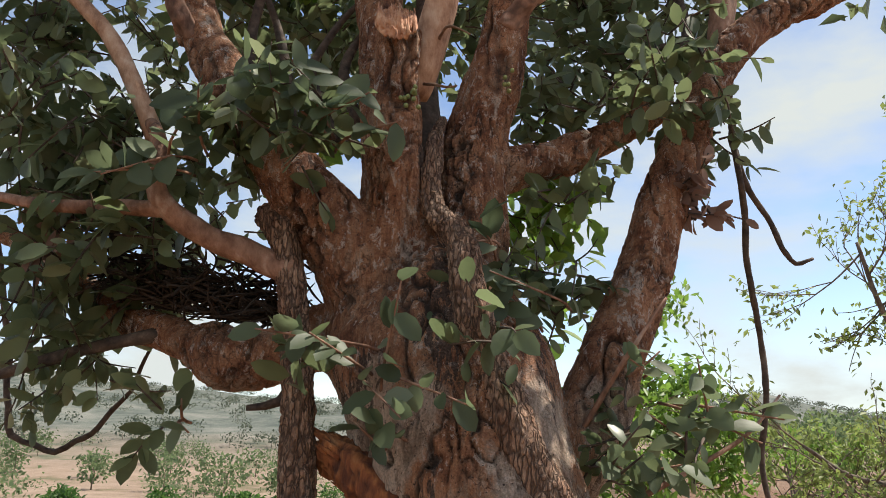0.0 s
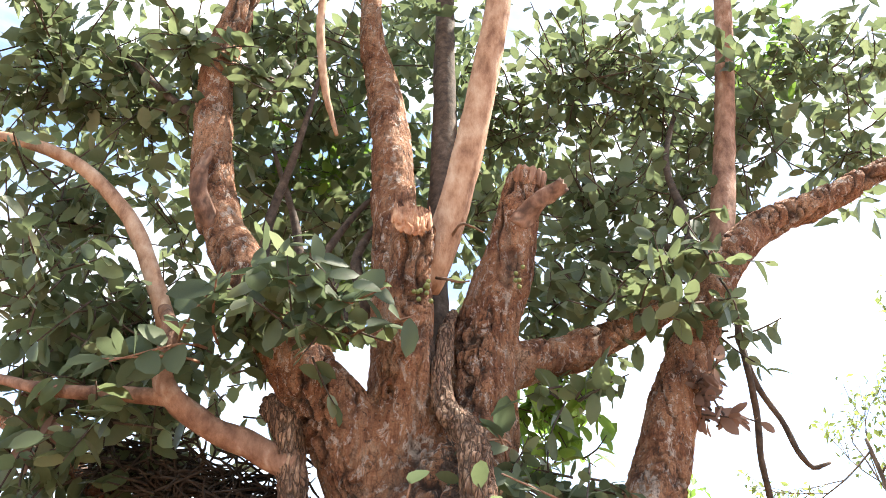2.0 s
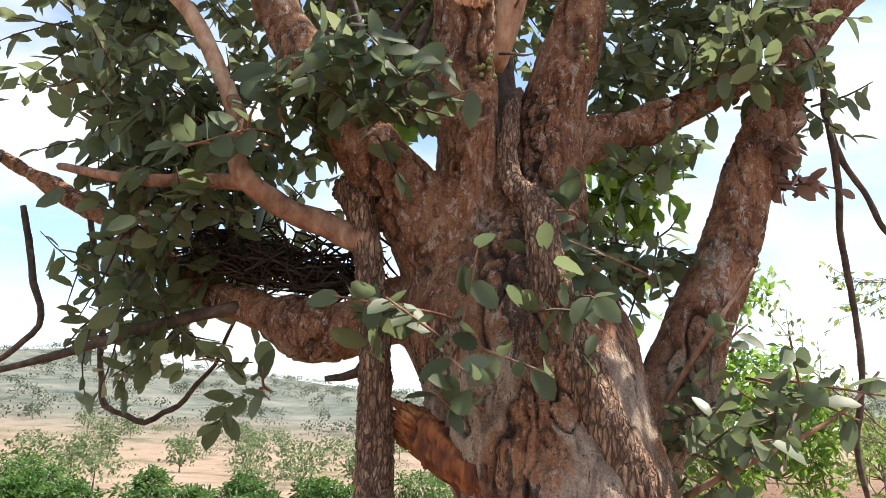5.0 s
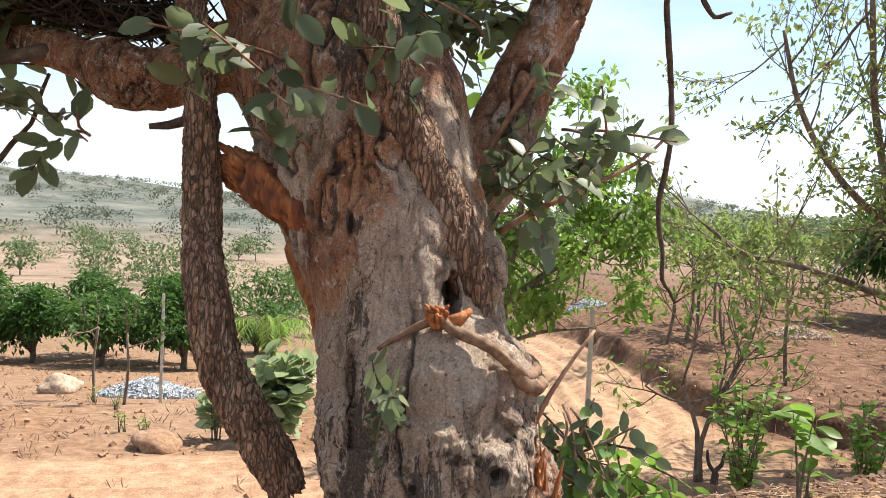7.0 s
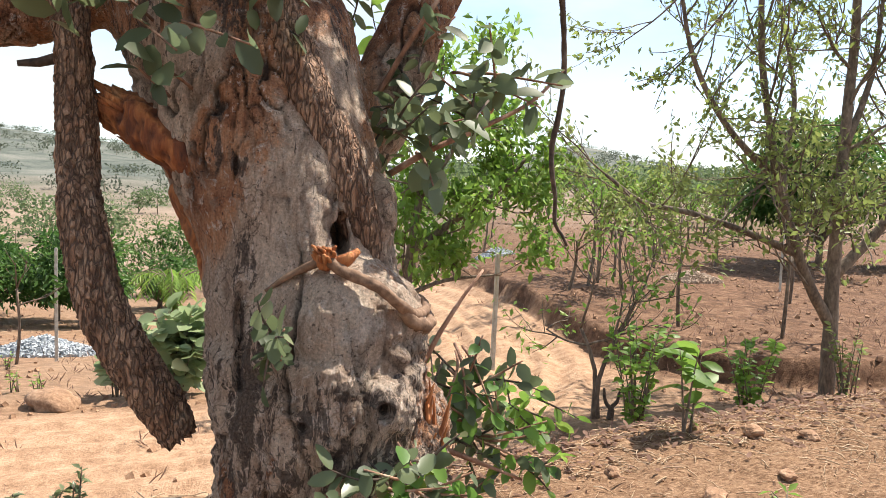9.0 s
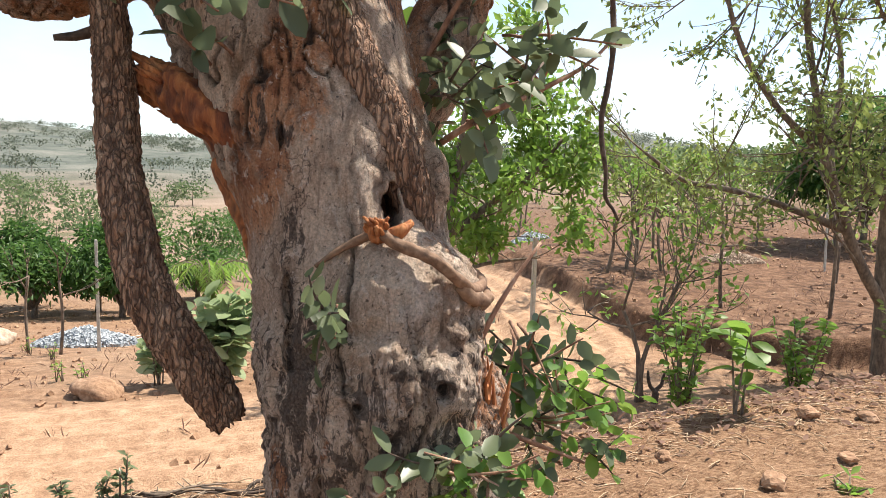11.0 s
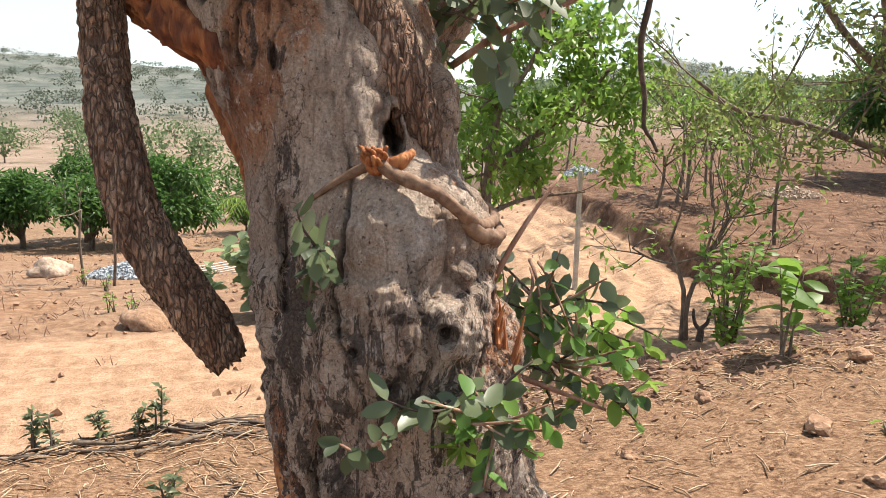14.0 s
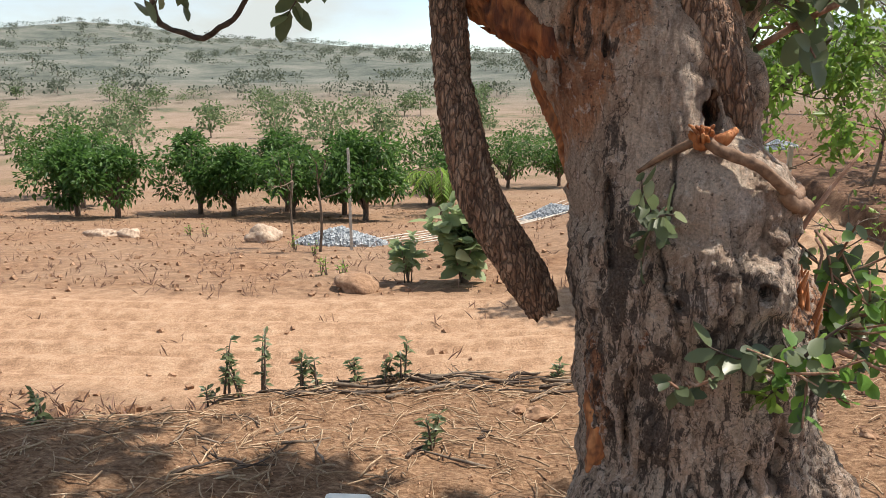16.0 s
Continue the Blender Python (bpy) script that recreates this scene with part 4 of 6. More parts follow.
# raw splintered wood on the flank
bm = bmesh.new()
for k in range(26):
    x, z = 0.455 + rng.uniform(-0.03, 0.05), 0.83 + rng.uniform(-0.10, 0.07)
    lean = rng.uniform(-0.02, 0.035)
    tube(bm, [(x, 1.985 + rng.uniform(-0.02, 0.05), z - 0.05), (x + lean * 0.5, 1.965 + rng.uniform(-0.015, 0.04), z), (x + lean, 1.955 + rng.uniform(-0.02, 0.04), z + rng.uniform(0.03, 0.07))], [0.008, 0.006, 0.0015], 6, 0.02, 0.4, k)
thin = random.Random(41)
for k in range(44):
    x, z = 0.455 + thin.uniform(-0.035, 0.05), 0.83 + thin.uniform(-0.12, 0.08)
    y = 1.975 + thin.uniform(-0.02, 0.045)
    lean, l = thin.uniform(-0.015, 0.025), thin.uniform(0.03, 0.08)
    tube(bm, [(x, y + 0.012, z - l), (x + lean * 0.5, y, z), (x + lean, y - 0.008, z + l * 0.7)], [0.004, 0.0045, 0.001], 5, 0.02, 0.4, k + 60)
part("splintered_wood", bm, RAW, fig, "splintered orange heartwood on the trunk's flank", flat=True)
# split and sawn ends of the limbs
def cut_end(at, way, radius, count, reach, material, label=""):
    """A torn end: a low core ringed by upright splinters."""
    at, way = Vector(at), Vector(way).normalized()
    side = way.orthogonal().normalized()
    other = way.cross(side)
    bm = bmesh.new()
    tube(bm, [tuple(at - way * 0.03), tuple(at), tuple(at + way * reach * 0.35)], [radius, radius * 0.97, radius * 0.55], 20, 0.008, 0.3, at.x * 9)
    for k in range(count):
        a = 6.283 * k / count + rng.uniform(-0.2, 0.2)
        out = side * math.cos(a) + other * math.sin(a)
        p = at + out * radius * rng.uniform(0.55, 1.0)
        tip = p + way * reach * rng.uniform(0.35, 1.0) - out * rng.uniform(0.0, 0.008)
        tube(bm, [tuple(p - way * 0.05), tuple(p), tuple(tip)], [0.010, 0.010, 0.0015], 6, 0.02, 0.4, k)
    part("cut_face", bm, material, fig, label)


bm = bmesh.new()
tilt = Matrix.LocRotScale((-0.070, 2.160, 2.515), Euler((radians(-28), 0, radians(6))), (0.054, 0.012, 0.070))
bmesh.ops.create_icosphere(bm, subdivisions=5, radius=1.0, matrix=tilt)
for v in bm.verts:
    v.co.y += 0.011 * noise.noise(Vector((v.co.x * 130, 2, v.co.z * 26))) + 0.006 * noise.noise(v.co * 90)
    v.co.z += 0.010 * noise.noise(Vector((v.co.x * 110, 5, 1)))
for k in range(18):
    a = -0.9 + 1.8 * k / 17
    at = tilt @ Vector((a * 0.92, -0.6, rng.uniform(-0.2, 0.3)))
    up = (tilt.to_3x3() @ Vector((0, 0, 1))).normalized()
    l = rng.uniform(0.4, 1.0) * 0.055
    tube(bm, [tuple(at - up * l), tuple(at + Vector((0, -0.003, 0))), tuple(at + up * l * rng.uniform(0.9, 1.5))], [0.004, 0.0055, 0.0012], 5, 0.02, 0.4, k)
part("cut_face", bm, RAWCUT, fig, "bare orange wood on the stub's slanting torn end")
cut_end((0.255, 2.395, 2.82), (0.15, -0.1, 1), 0.05, 26, 0.018, LIMB)
cut_end((0.665, 2.495, 2.462), (0.85, 0.0, 0.6), 0.040, 20, 0.03, RAW)
bm = bmesh.new()
tube(bm, [(0.22, 2.36, 2.62), (0.27, 2.33, 2.68), (0.345, 2.31, 2.74)], [0.035, 0.026, 0.02], 16, 0.012, 0.3, 7.7, plates=0.004, ragged=0.02)
part("branch_stub", bm, LIMB, fig)
bm = bmesh.new()
tube(bm, [(-0.62, 2.36, 2.55), (-0.665, 2.33, 2.60), (-0.69, 2.31, 2.68), (-0.68, 2.32, 2.80)], [0.022, 0.03, 0.024, 0.01], 16, 0.012, 0.4, 8.7, plates=0.005)
part("branch_stub", bm, LIMB, fig, "old split stub on the leaning limb")

# tangle of dry twigs lodged on the low limb
bm = bmesh.new()
for k in range(520):
    t = rng.random()
    c = Vector((-0.34 - 0.55 * t + rng.gauss(0, 0.03), 2.44 + 0.16 * t + rng.gauss(0, 0.05), 1.80 + 0.10 * t + abs(rng.gauss(0, 0.06))))
    q = rvec()
    q.z *= 0.55
    l = rng.uniform(0.04, 0.12)
    tube(bm, [c - q * l, c + rvec() * 0.02, c + q * l], [0.003, 0.004, 0.0015], 4, 0.08)
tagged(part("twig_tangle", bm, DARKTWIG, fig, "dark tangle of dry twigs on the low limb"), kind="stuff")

# small green figs that sit on the bark, and wiry side twigs
fruit_mesh = bmesh.new()
bmesh.ops.create_icosphere(fruit_mesh, subdivisions=2, radius=0.0065)
fruit_mesh = finish(fruit_mesh, "fig_fruit", simple("green_fig_skin", [(0.3, (0.10, 0.13, 0.04)), (0.6, (0.22, 0.25, 0.09)), (0.8, (0.34, 0.33, 0.15))], 90))
for k in range(16):
    x, z = (-0.03, 2.335) if k < 11 else (0.215, 2.44)
    ob = part("fig_fruit", fruit_mesh, None, fig)
    ob.matrix_basis = Matrix.Translation((x + rng.gauss(0, 0.014), (2.185 if k < 11 else 2.30) + rng.uniform(-0.006, 0.012), z + rng.gauss(0, 0.017)))
for pts in ([(0.03, 2.26, 2.515), (0.055, 2.20, 2.53), (0.085, 2.19, 2.52), (0.115, 2.19, 2.505)], [(0.0, 2.26, 2.40), (0.03, 2.21, 2.375), (0.06, 2.20, 2.365), (0.085, 2.20, 2.37)]):
    bm = bmesh.new()
    tube(bm, pts, [0.0045, 0.0035, 0.002], 7, 0.01, 0.3, pts[0][2])
    part("twig", bm, TANBARK, fig)

# hanging vines
VINES = ([(1.02, 2.80, 2.80), (1.04, 2.90, 2.65), (1.06, 2.90, 2.37), (1.08, 2.95, 2.14), (1.13, 3.0, 1.86), (1.125, 3.0, 1.60), (1.11, 3.0, 1.40), (1.13, 3.0, 1.22), (1.18, 3.0, 1.14)],
         [(1.05, 2.9, 2.60), (1.07, 2.95, 2.51), (1.14, 3.0, 2.36), (1.22, 3.0, 2.20), (1.28, 3.02, 2.13), (1.34, 3.02, 2.15)],
         [(-1.42, 2.9, 2.15), (-1.40, 3.0, 1.88), (-1.36, 3.0, 1.65), (-1.32, 3.0, 1.49), (-1.17, 3.0, 1.44), (-1.06, 3.0, 1.50), (-0.95, 3.0, 1.64), (-0.86, 2.9, 1.78)],
         [(-1.52, 2.7, 2.1), (-1.44, 2.7, 1.85), (-1.40, 2.7, 1.72), (-1.50, 2.7, 1.62), (-1.65, 2.7, 1.56)])
for pts in VINES:
    bm = bmesh.new()
    fine = []
    for a, b in zip(pts, pts[1:]):
        fine += [a, tuple((p + q) / 2 + rng.uniform(-0.012, 0.012) for p, q in zip(a, b))]
    tube(bm, fine + [pts[-1]], [0.010, 0.011, 0.010, 0.009, 0.005], 9, 0.03, 0.35, pts[0][2])
    part("vine", bm, DARKBARK, fig, "thin dark hanging vine")

SPRIGS = [
    (-0.19, 2.03, 2.21, 0.12, 30),
    (-0.05, 2.03, 1.67, 0.18, 30),
    (-0.04, 2, 1.52, 0.06, 9),
    (-0.55, 2.08, 2.17, 0.14, 26),
    (-0.53, 2.2, 1.55, 0.04, 4),
    (0.17, 1.84, 1.045, 0.07, 16),
    (0.24, 1.76, 0.75, 0.05, 12),
    (0.42, 1.78, 0.77, 0.09, 44),
    (0.64, 2.15, 0.91, 0.12, 38),
    (0.66, 2.12, 0.78, 0.12, 38),
    (0.75, 2.1, 0.67, 0.09, 14),
    (0.64, 2.2, 1.57, 0.15, 26),
    (0.46, 2.1, 1.43, 0.10, 22),
    (0.28, 2.2, 1.8, 0.17, 26),
    (0.53, 2.2, 1.68, 0.06, 6),
    (0.21, 2.2, 1.98, 0.08, 8),
]
LEFT_FOLIAGE = [
    (-1.39, 2.6, 3.23, 0.25, 260),
    (-1.14, 2.7, 3.28, 0.22, 220),
    (-1.18, 2.5, 2.67, 0.21, 220),
    (-1.07, 2.5, 2.26, 0.23, 170),
    (-0.8, 2.45, 2.25, 0.16, 160),
    (-0.97, 2.5, 1.95, 0.23, 100),
    (-0.79, 2.6, 1.98, 0.17, 100),
    (-0.74, 2.9, 3.63, 0.22, 130),
    (-0.52, 3, 3.44, 0.21, 110),
    (-0.62, 3, 2.98, 0.15, 60),
    (-1.1, 2.7, 1.77, 0.18, 60),
    (-0.86, 2.8, 1.96, 0.21, 70),
    (-0.93, 2.6, 1.74, 0.17, 70),
    (-0.84, 2.55, 3.1, 0.14, 110),
    (-0.45, 2.2, 2.27, 0.08, 34),
    (-0.87, 2.3, 2.29, 0.15, 90),
    (-0.77, 2.3, 2.05, 0.14, 80),
    (-0.53, 2.25, 2.15, 0.08, 24),
]
TOP_FOLIAGE = [
    (-0.51, 2.75, 3.57, 0.17, 110),
    (-0.35, 2.9, 3.66, 0.14, 70),
    (-0.38, 3, 2.97, 0.17, 90),
    (-0.75, 2.75, 3.34, 0.15, 100),
    (0.11, 2.95, 3, 0.13, 70),
    (0.25, 2.95, 3.42, 0.18, 140),
    (0.02, 3.1, 3.76, 0.18, 90),
    (0.34, 2.7, 2.4, 0.10, 40),
    (0.4, 2.6, 2.52, 0.11, 60),
    (0.5, 2.4, 2.42, 0.10, 50),
    (0.71, 2.4, 2.47, 0.13, 80),
    (0.37, 2.4, 2.14, 0.09, 26),
    (-0.41, 2.15, 2.29, 0.07, 30),
    (-0.8, 2.3, 3.15, 0.11, 60),
    (-0.55, 2.4, 3.1, 0.09, 34),
    (-0.98, 2.2, 2.27, 0.14, 70),
    (0.16, 2.1, 1.73, 0.10, 26),
    (-0.21, 2.1, 1.72, 0.06, 14),
    (-0.24, 2.1, 2.2, 0.12, 60),
    (-0.44, 2.15, 2.26, 0.11, 46),
    (-0.59, 2.3, 1.56, 0.06, 7),
    (-0.99, 2.5, 1.62, 0.08, 9),
    (-0.93, 2.6, 1.7, 0.13, 16),
]
RIGHT_FOLIAGE = [
    (0.45, 2.8, 3.46, 0.24, 260),
    (0.78, 2.8, 3.48, 0.24, 260),
    (0.54, 2.7, 2.88, 0.18, 200),
    (0.67, 2.6, 2.63, 0.16, 150),
    (1.13, 2.9, 3.36, 0.27, 220),
    (1.58, 3, 3.81, 0.26, 180),
    (1.57, 2.9, 3.36, 0.16, 80),
    (0.89, 2.9, 3.09, 0.20, 150),
    (0.34, 2.8, 2.68, 0.10, 60),
    (0.84, 2.6, 2.43, 0.13, 80),
    (0.38, 2.5, 1.87, 0.10, 50),
]
# clumps whose glow from behind is put into a brighter leaf colour
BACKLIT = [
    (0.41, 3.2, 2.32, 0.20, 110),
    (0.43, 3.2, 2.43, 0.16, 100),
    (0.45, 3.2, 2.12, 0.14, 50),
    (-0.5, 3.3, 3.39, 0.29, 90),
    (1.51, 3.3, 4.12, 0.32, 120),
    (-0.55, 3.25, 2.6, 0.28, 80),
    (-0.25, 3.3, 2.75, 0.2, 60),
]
WITHERED = [
    (0.68, 2.5, 2.22, 0.14, 70),
    (0.78, 2.5, 2.13, 0.08, 25),
    (-0.98, 2.4, 2.03, 0.06, 8),
    (-0.99, 2.4, 2.08, 0.09, 14),
]
LOW_SHOOTS = [
    (0.5, 2.25, 1.54, 0.09, 30),
    (0.41, 2.1, 1.44, 0.06, 20),
    (0.61, 2.2, 1.49, 0.09, 24),
    (0.61, 2.2, 0.87, 0.09, 34),
    (0.65, 2.15, 0.72, 0.07, 26),
    (0.39, 1.80, 0.79, 0.06, 18),
    (0.17, 1.86, 1.05, 0.05, 12),
    (0.2, 2.3, 1.92, 0.08, 24),
    (0.37, 2.4, 1.95, 0.10, 34),
]
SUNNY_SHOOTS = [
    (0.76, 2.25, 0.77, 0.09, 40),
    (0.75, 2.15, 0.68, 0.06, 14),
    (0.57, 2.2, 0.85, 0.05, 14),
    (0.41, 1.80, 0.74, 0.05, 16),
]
BACK_FOLIAGE = [
    (-0.9, 3.3, 3.37, 0.32, 120),
    (-0.6, 3.4, 3.21, 0.28, 110),
    (-0.45, 3.4, 3.78, 0.28, 120),
    (0.04, 3.3, 3.28, 0.23, 90),
    (0.29, 3.3, 3.21, 0.23, 110),
    (-0.27, 3.4, 4.2, 0.33, 150),
    (-1.02, 3.2, 2.84, 0.18, 50),
    (0.5, 3.2, 2.64, 0.16, 40),
    (0.95, 3.4, 3.54, 0.35, 150),
    (-1.44, 3.3, 3.34, 0.34, 120),
    (-0.75, 3.1, 2.3, 0.22, 60),
    (-0.4, 3.0, 2.55, 0.16, 50),
]

# unseen top and back of the crown, which shades the mound
CROWN = [(0.0, 2.9, 4.3, 1.0, 420), (-1.5, 2.7, 3.7, 0.9, 380), (1.3, 3.1, 4.0, 0.9, 300), (-0.6, 1.7, 4.5, 0.9, 220), (0.8, 1.9, 4.6, 0.8, 160), (-2.3, 2.6, 2.9, 0.8, 320), (2.0, 2.9, 3.6, 0.7, 160), (-1.6, 1.6, 4.0, 0.8, 200), (0.1, 3.7, 3.6, 0.7, 420), (-0.6, 3.6, 3.3, 0.6, 300), (-0.2, 3.4, 3.2, 0.5, 240), (-0.9, 3.3, 3.4, 0.6, 200)]


def droop():
    v = rvec(-0.75)
    return Vector((v.x, v.y, v.z))


def foliage(name, clusters, material, size=0.085, label="", twigs=True, big=False):
    """Leaves set along fine twigs that run through each clump."""
    lv, bm = Leaves(), bmesh.new()
    for x, y, z, r, n in clusters:
        c = Vector((x, y, z))
        made = 0
        n = int(n * 1.35)
        while made < n:
            start = c + rvec() * r * rng.uniform(0.1, 0.8)
            way = (rvec(0.1) + (start - c).normalized() * 0.6).normalized()
            length = rng.uniform(0.5, 1.0) * min(0.30, 0.08 + r)
            bend = rvec() * 0.35
            k = rng.randint(5, 9)
            if twigs:
                tube(bm, [start, start + (way + bend * 0.5) * length * 0.5, start + (way + bend).normalized() * length], [0.0035, 0.0028, 0.0015], 4, 0.2)
            for i in range(k):
                t = (i + 0.6) / k
                p = start + (way + bend * t).normalized() * length * t
                s = size * rng.uniform(0.6, 1.2)
                lv.add(p, (way * 0.35 + rvec(-0.35)).normalized(), rvec(1.2), s, s * rng.uniform(0.44, 0.62), not big, rng.uniform(0, 0.25))
                made += 1
    ob = part(name, lv.mesh(name, material), material, fig, label)
    tagged(ob, kind="stuff")
    if twigs:
        tagged(part("twig", bm, DARKBARK, fig), kind="stuff")


foliage("foliage", LEFT_FOLIAGE, FIGLEAF, 0.078)
foliage("foliage", RIGHT_FOLIAGE, FIGLEAF, 0.072)
foliage("foliage", TOP_FOLIAGE, FIGLEAF, 0.074)
foliage("foliage", BACK_FOLIAGE, FIGLEAF, 0.085)
foliage("foliage", LOW_SHOOTS, FIGLEAF, 0.052)
# sun on the low shoots comes from this brighter leaf colour
foliage("foliage", SUNNY_SHOOTS, FRESH_LIT, 0.055)
foliage("foliage", BACKLIT, FRESH_LIT, 0.085, "fig leaves tinted yellow-green as if lit from behind")
foliage("foliage", [(x, y, z, r * 0.55, n) for x, y, z, r, n in WITHERED], DEADLEAF, 0.065, "withered curled brown leaves")
foliage("foliage", CROWN, FIGLEAF, 0.11, "", False, True)

# single leaves on the sprigs nearest the path
ONE = []
for w in (0.52, 0.62, 0.7):
    lv = Leaves()
    lv.add((0, 0, 0), (0, 1, 0), (0, 0, 1), 1.0, w, True, 0.1 + w * 0.1)
    ONE.append(lv)
ONE_FIG, ONE_LIT = [lv.mesh("leaf", FIGLEAF_ONE) for lv in ONE], [lv.mesh("leaf", LIT_ONE) for lv in ONE]


def sprig(x, y, z, r, n):
    """A leafy shoot: a few thin stems with single leaves."""
    c = Vector((x, y, z))
    bm = bmesh.new()
    low = z < 1.25
    stems = max(2, n // 6)
    for s in range(stems):
        start = c + Vector((rng.uniform(-0.4, 0.4) * r, 0.03, rng.uniform(-0.5, 0.3) * r))
        way = (Vector((rng.uniform(-1, 1), -0.35, rng.uniform(-0.5, 0.9)))).normalized()
        tip = start + way * r * 1.15
        tube(bm, [start - way * r * 0.3 + Vector((0, 0.06, 0)), start, tip], [0.004, 0.0035, 0.002], 6, 0.03)
        k = n // stems
        for i in range(k):
            p = start.lerp(tip, (i + 0.5) / k)
            d = (way * 0.5 + rvec(-0.25) + Vector((0, -0.35, 0))).normalized()
            up = (Vector((0, -0.6, 0.8)) + rvec() * 0.7).normalized()
            size = (0.036 if low and x < 0.2 else 0.042 if low and x < 0.5 else 0.05 if low else 0.068 if x > 0.25 or z < 1.8 else 0.090) * rng.uniform(0.7, 1.2)
            side = d.cross(up).normalized()
            up = side.cross(d)
            m = Matrix((side, d, up)).transposed().to_4x4()
            # half the low right leaves carry sunlight in their green
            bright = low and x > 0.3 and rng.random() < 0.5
            ob = part("leaf", (ONE_LIT if bright else ONE_FIG)[rng.randrange(3)], None, fig)
            ob.matrix_basis = Matrix.Translation(p) @ m @ Matrix.Scale(size, 4)
    part("twig", bm, LIMB, fig)


for row in SPRIGS:
    sprig(*row)
for pts in ([(0.42, 2.2, 1.36), (0.51, 2.15, 1.42), (0.64, 2.2, 1.48), (0.77, 2.25, 1.55), (0.87, 2.3, 1.64)], [(0.44, 2.1, 0.80), (0.50, 2.1, 0.95), (0.56, 2.1, 1.06), (0.63, 2.12, 1.15)], [(0.46, 2.1, 0.78), (0.6, 2.1, 0.72), (0.74, 2.1, 0.66)], [(0.40, 2.3, 1.55), (0.48, 2.22, 1.70), (0.58, 2.2, 1.85)]):
    bm = bmesh.new()
    tube(bm, pts, [0.008, 0.006, 0.003], 8, 0.03, 0.2, pts[0][0])
    part("twig", bm, LIMB, fig)


# ---- other plants ----
def grow(bm, lv, at, way, length, radius, depth, leaf, density, spread=0.7, upward=0.25, seg=6, fine=False, bare=0.0):
    """Limbs that fork into twigs, with leaves on the outer ones."""
    pts, p, d = [at], Vector(at), Vector(way).normalized()
    for _ in range(3):
        d = (d + rvec(upward) * 0.22).normalized()
        p = p + d * length / 3
        pts.append(tuple(p))
    tube(bm, pts, [radius, radius * 0.62], seg, length / 4, 0.1, at[0])
    if depth == 0:
        for _ in range(density):
            q = Vector(pts[rng.randrange(1, 4)]) + rvec() * leaf * rng.uniform(0.3, 1.6)
            s = leaf * rng.uniform(0.6, 1.2)
            lv.add(q, rvec(-0.4), rvec(1.0), s, s * 0.45, fine)
        return
    for k in range(3 if depth > 1 else 4):
        t = pts[rng.randrange(1, 4)] if k else pts[-1]
        grow(bm, lv, t, d + rvec(upward) * spread, length * rng.uniform(0.6, 0.85), radius * 0.58, depth - 1, leaf, density, spread, upward, max(4, seg - 1), fine)


def open_tree(name, x, y, height, label, leaf_mat, leaf=0.09, density=9, stems=1, radius=0.06, depth=3, spread=0.75, clear=0.35, bark=STEM, group="", z=None, lean=0.15):
    z = ground_z(x, y) if z is None else z
    t = thing(name, (x, y, z), label, "tree", group)
    bm, lv = bmesh.new(), Leaves()
    for s in range(stems):
        top = Vector((x + rng.uniform(-lean, lean) * height, y + rng.uniform(-lean, lean) * height, z + height * clear))
        mid = Vector((x, y, z)).lerp(top, 0.5) + rvec() * 0.04 * height
        tube(bm, [(x + 0.05 * s, y, z - 0.1), tuple(mid), tuple(top)], [radius * 1.15, radius, radius * 0.75], 8, 0.15, 0.15, x)
        for _ in range(3):
            grow(bm, lv, tuple(top if rng.random() < 0.6 else mid.lerp(top, 0.6)), rvec(1.2), height * (1 - clear) * 0.42, radius * 0.62, depth - 1, leaf, density, spread, 0.35)
    part("trunk", bm, bark, t)
    part("crown", lv.mesh("crown", leaf_mat), leaf_mat, t)
    return t


def mango(x, y, height, wide, label, n=1500, leaf=0.2, mat=None, z=None, group="orchard row"):
    z = ground_z(x, y) if z is None else z
    t = thing("mango_tree", (x, y, z), label, "tree", group)
    bm, lv = bmesh.new(), Leaves()
    tube(bm, [(x, y, z - 0.1), (x + 0.03, y, z + height * 0.18), (x, y, z + height * 0.4)], [0.09, 0.07, 0.05], 7, 0.2, 0.2, x)
    lobes = []
    for k in range(22):
        a, u = rng.uniform(0, 6.28), rng.random()
        hz = 0.34 + 0.52 * u
        rr = wide * rng.uniform(0.35, 1.0) * math.sqrt(max(0.05, 1 - (1.9 * (u - 0.42)) ** 2))
        c = Vector((x + rr * math.cos(a), y + rr * math.sin(a), z + height * hz))
        lobes.append((c, wide * rng.uniform(0.24, 0.40)))
        if k % 2:
            tube(bm, [(x, y, z + height * 0.12), tuple(Vector((x, y, z + height * 0.30)).lerp(c, 0.5)), tuple(c)], [0.045, 0.03, 0.012], 5, 0.3)
    for k in range(int(n * 2.0)):
        c, r = lobes[rng.randrange(len(lobes))]
        q = rvec(0.25)
        p = c + Vector((q.x, q.y, q.z * 0.8)) * r * rng.uniform(0.55, 1.1)
        d = (q * 1.1 + rvec(-0.35)).normalized()
        s = leaf * rng.uniform(0.6, 1.1)
        lv.add(p, d, Vector((0, 0, 1)) + rvec() * 0.6, s, s * 0.42, False, 0.25)
    part("trunk", bm, STEM, t)
    part("crown", lv.mesh("crown", mat or MANGO), mat or MANGO, t)


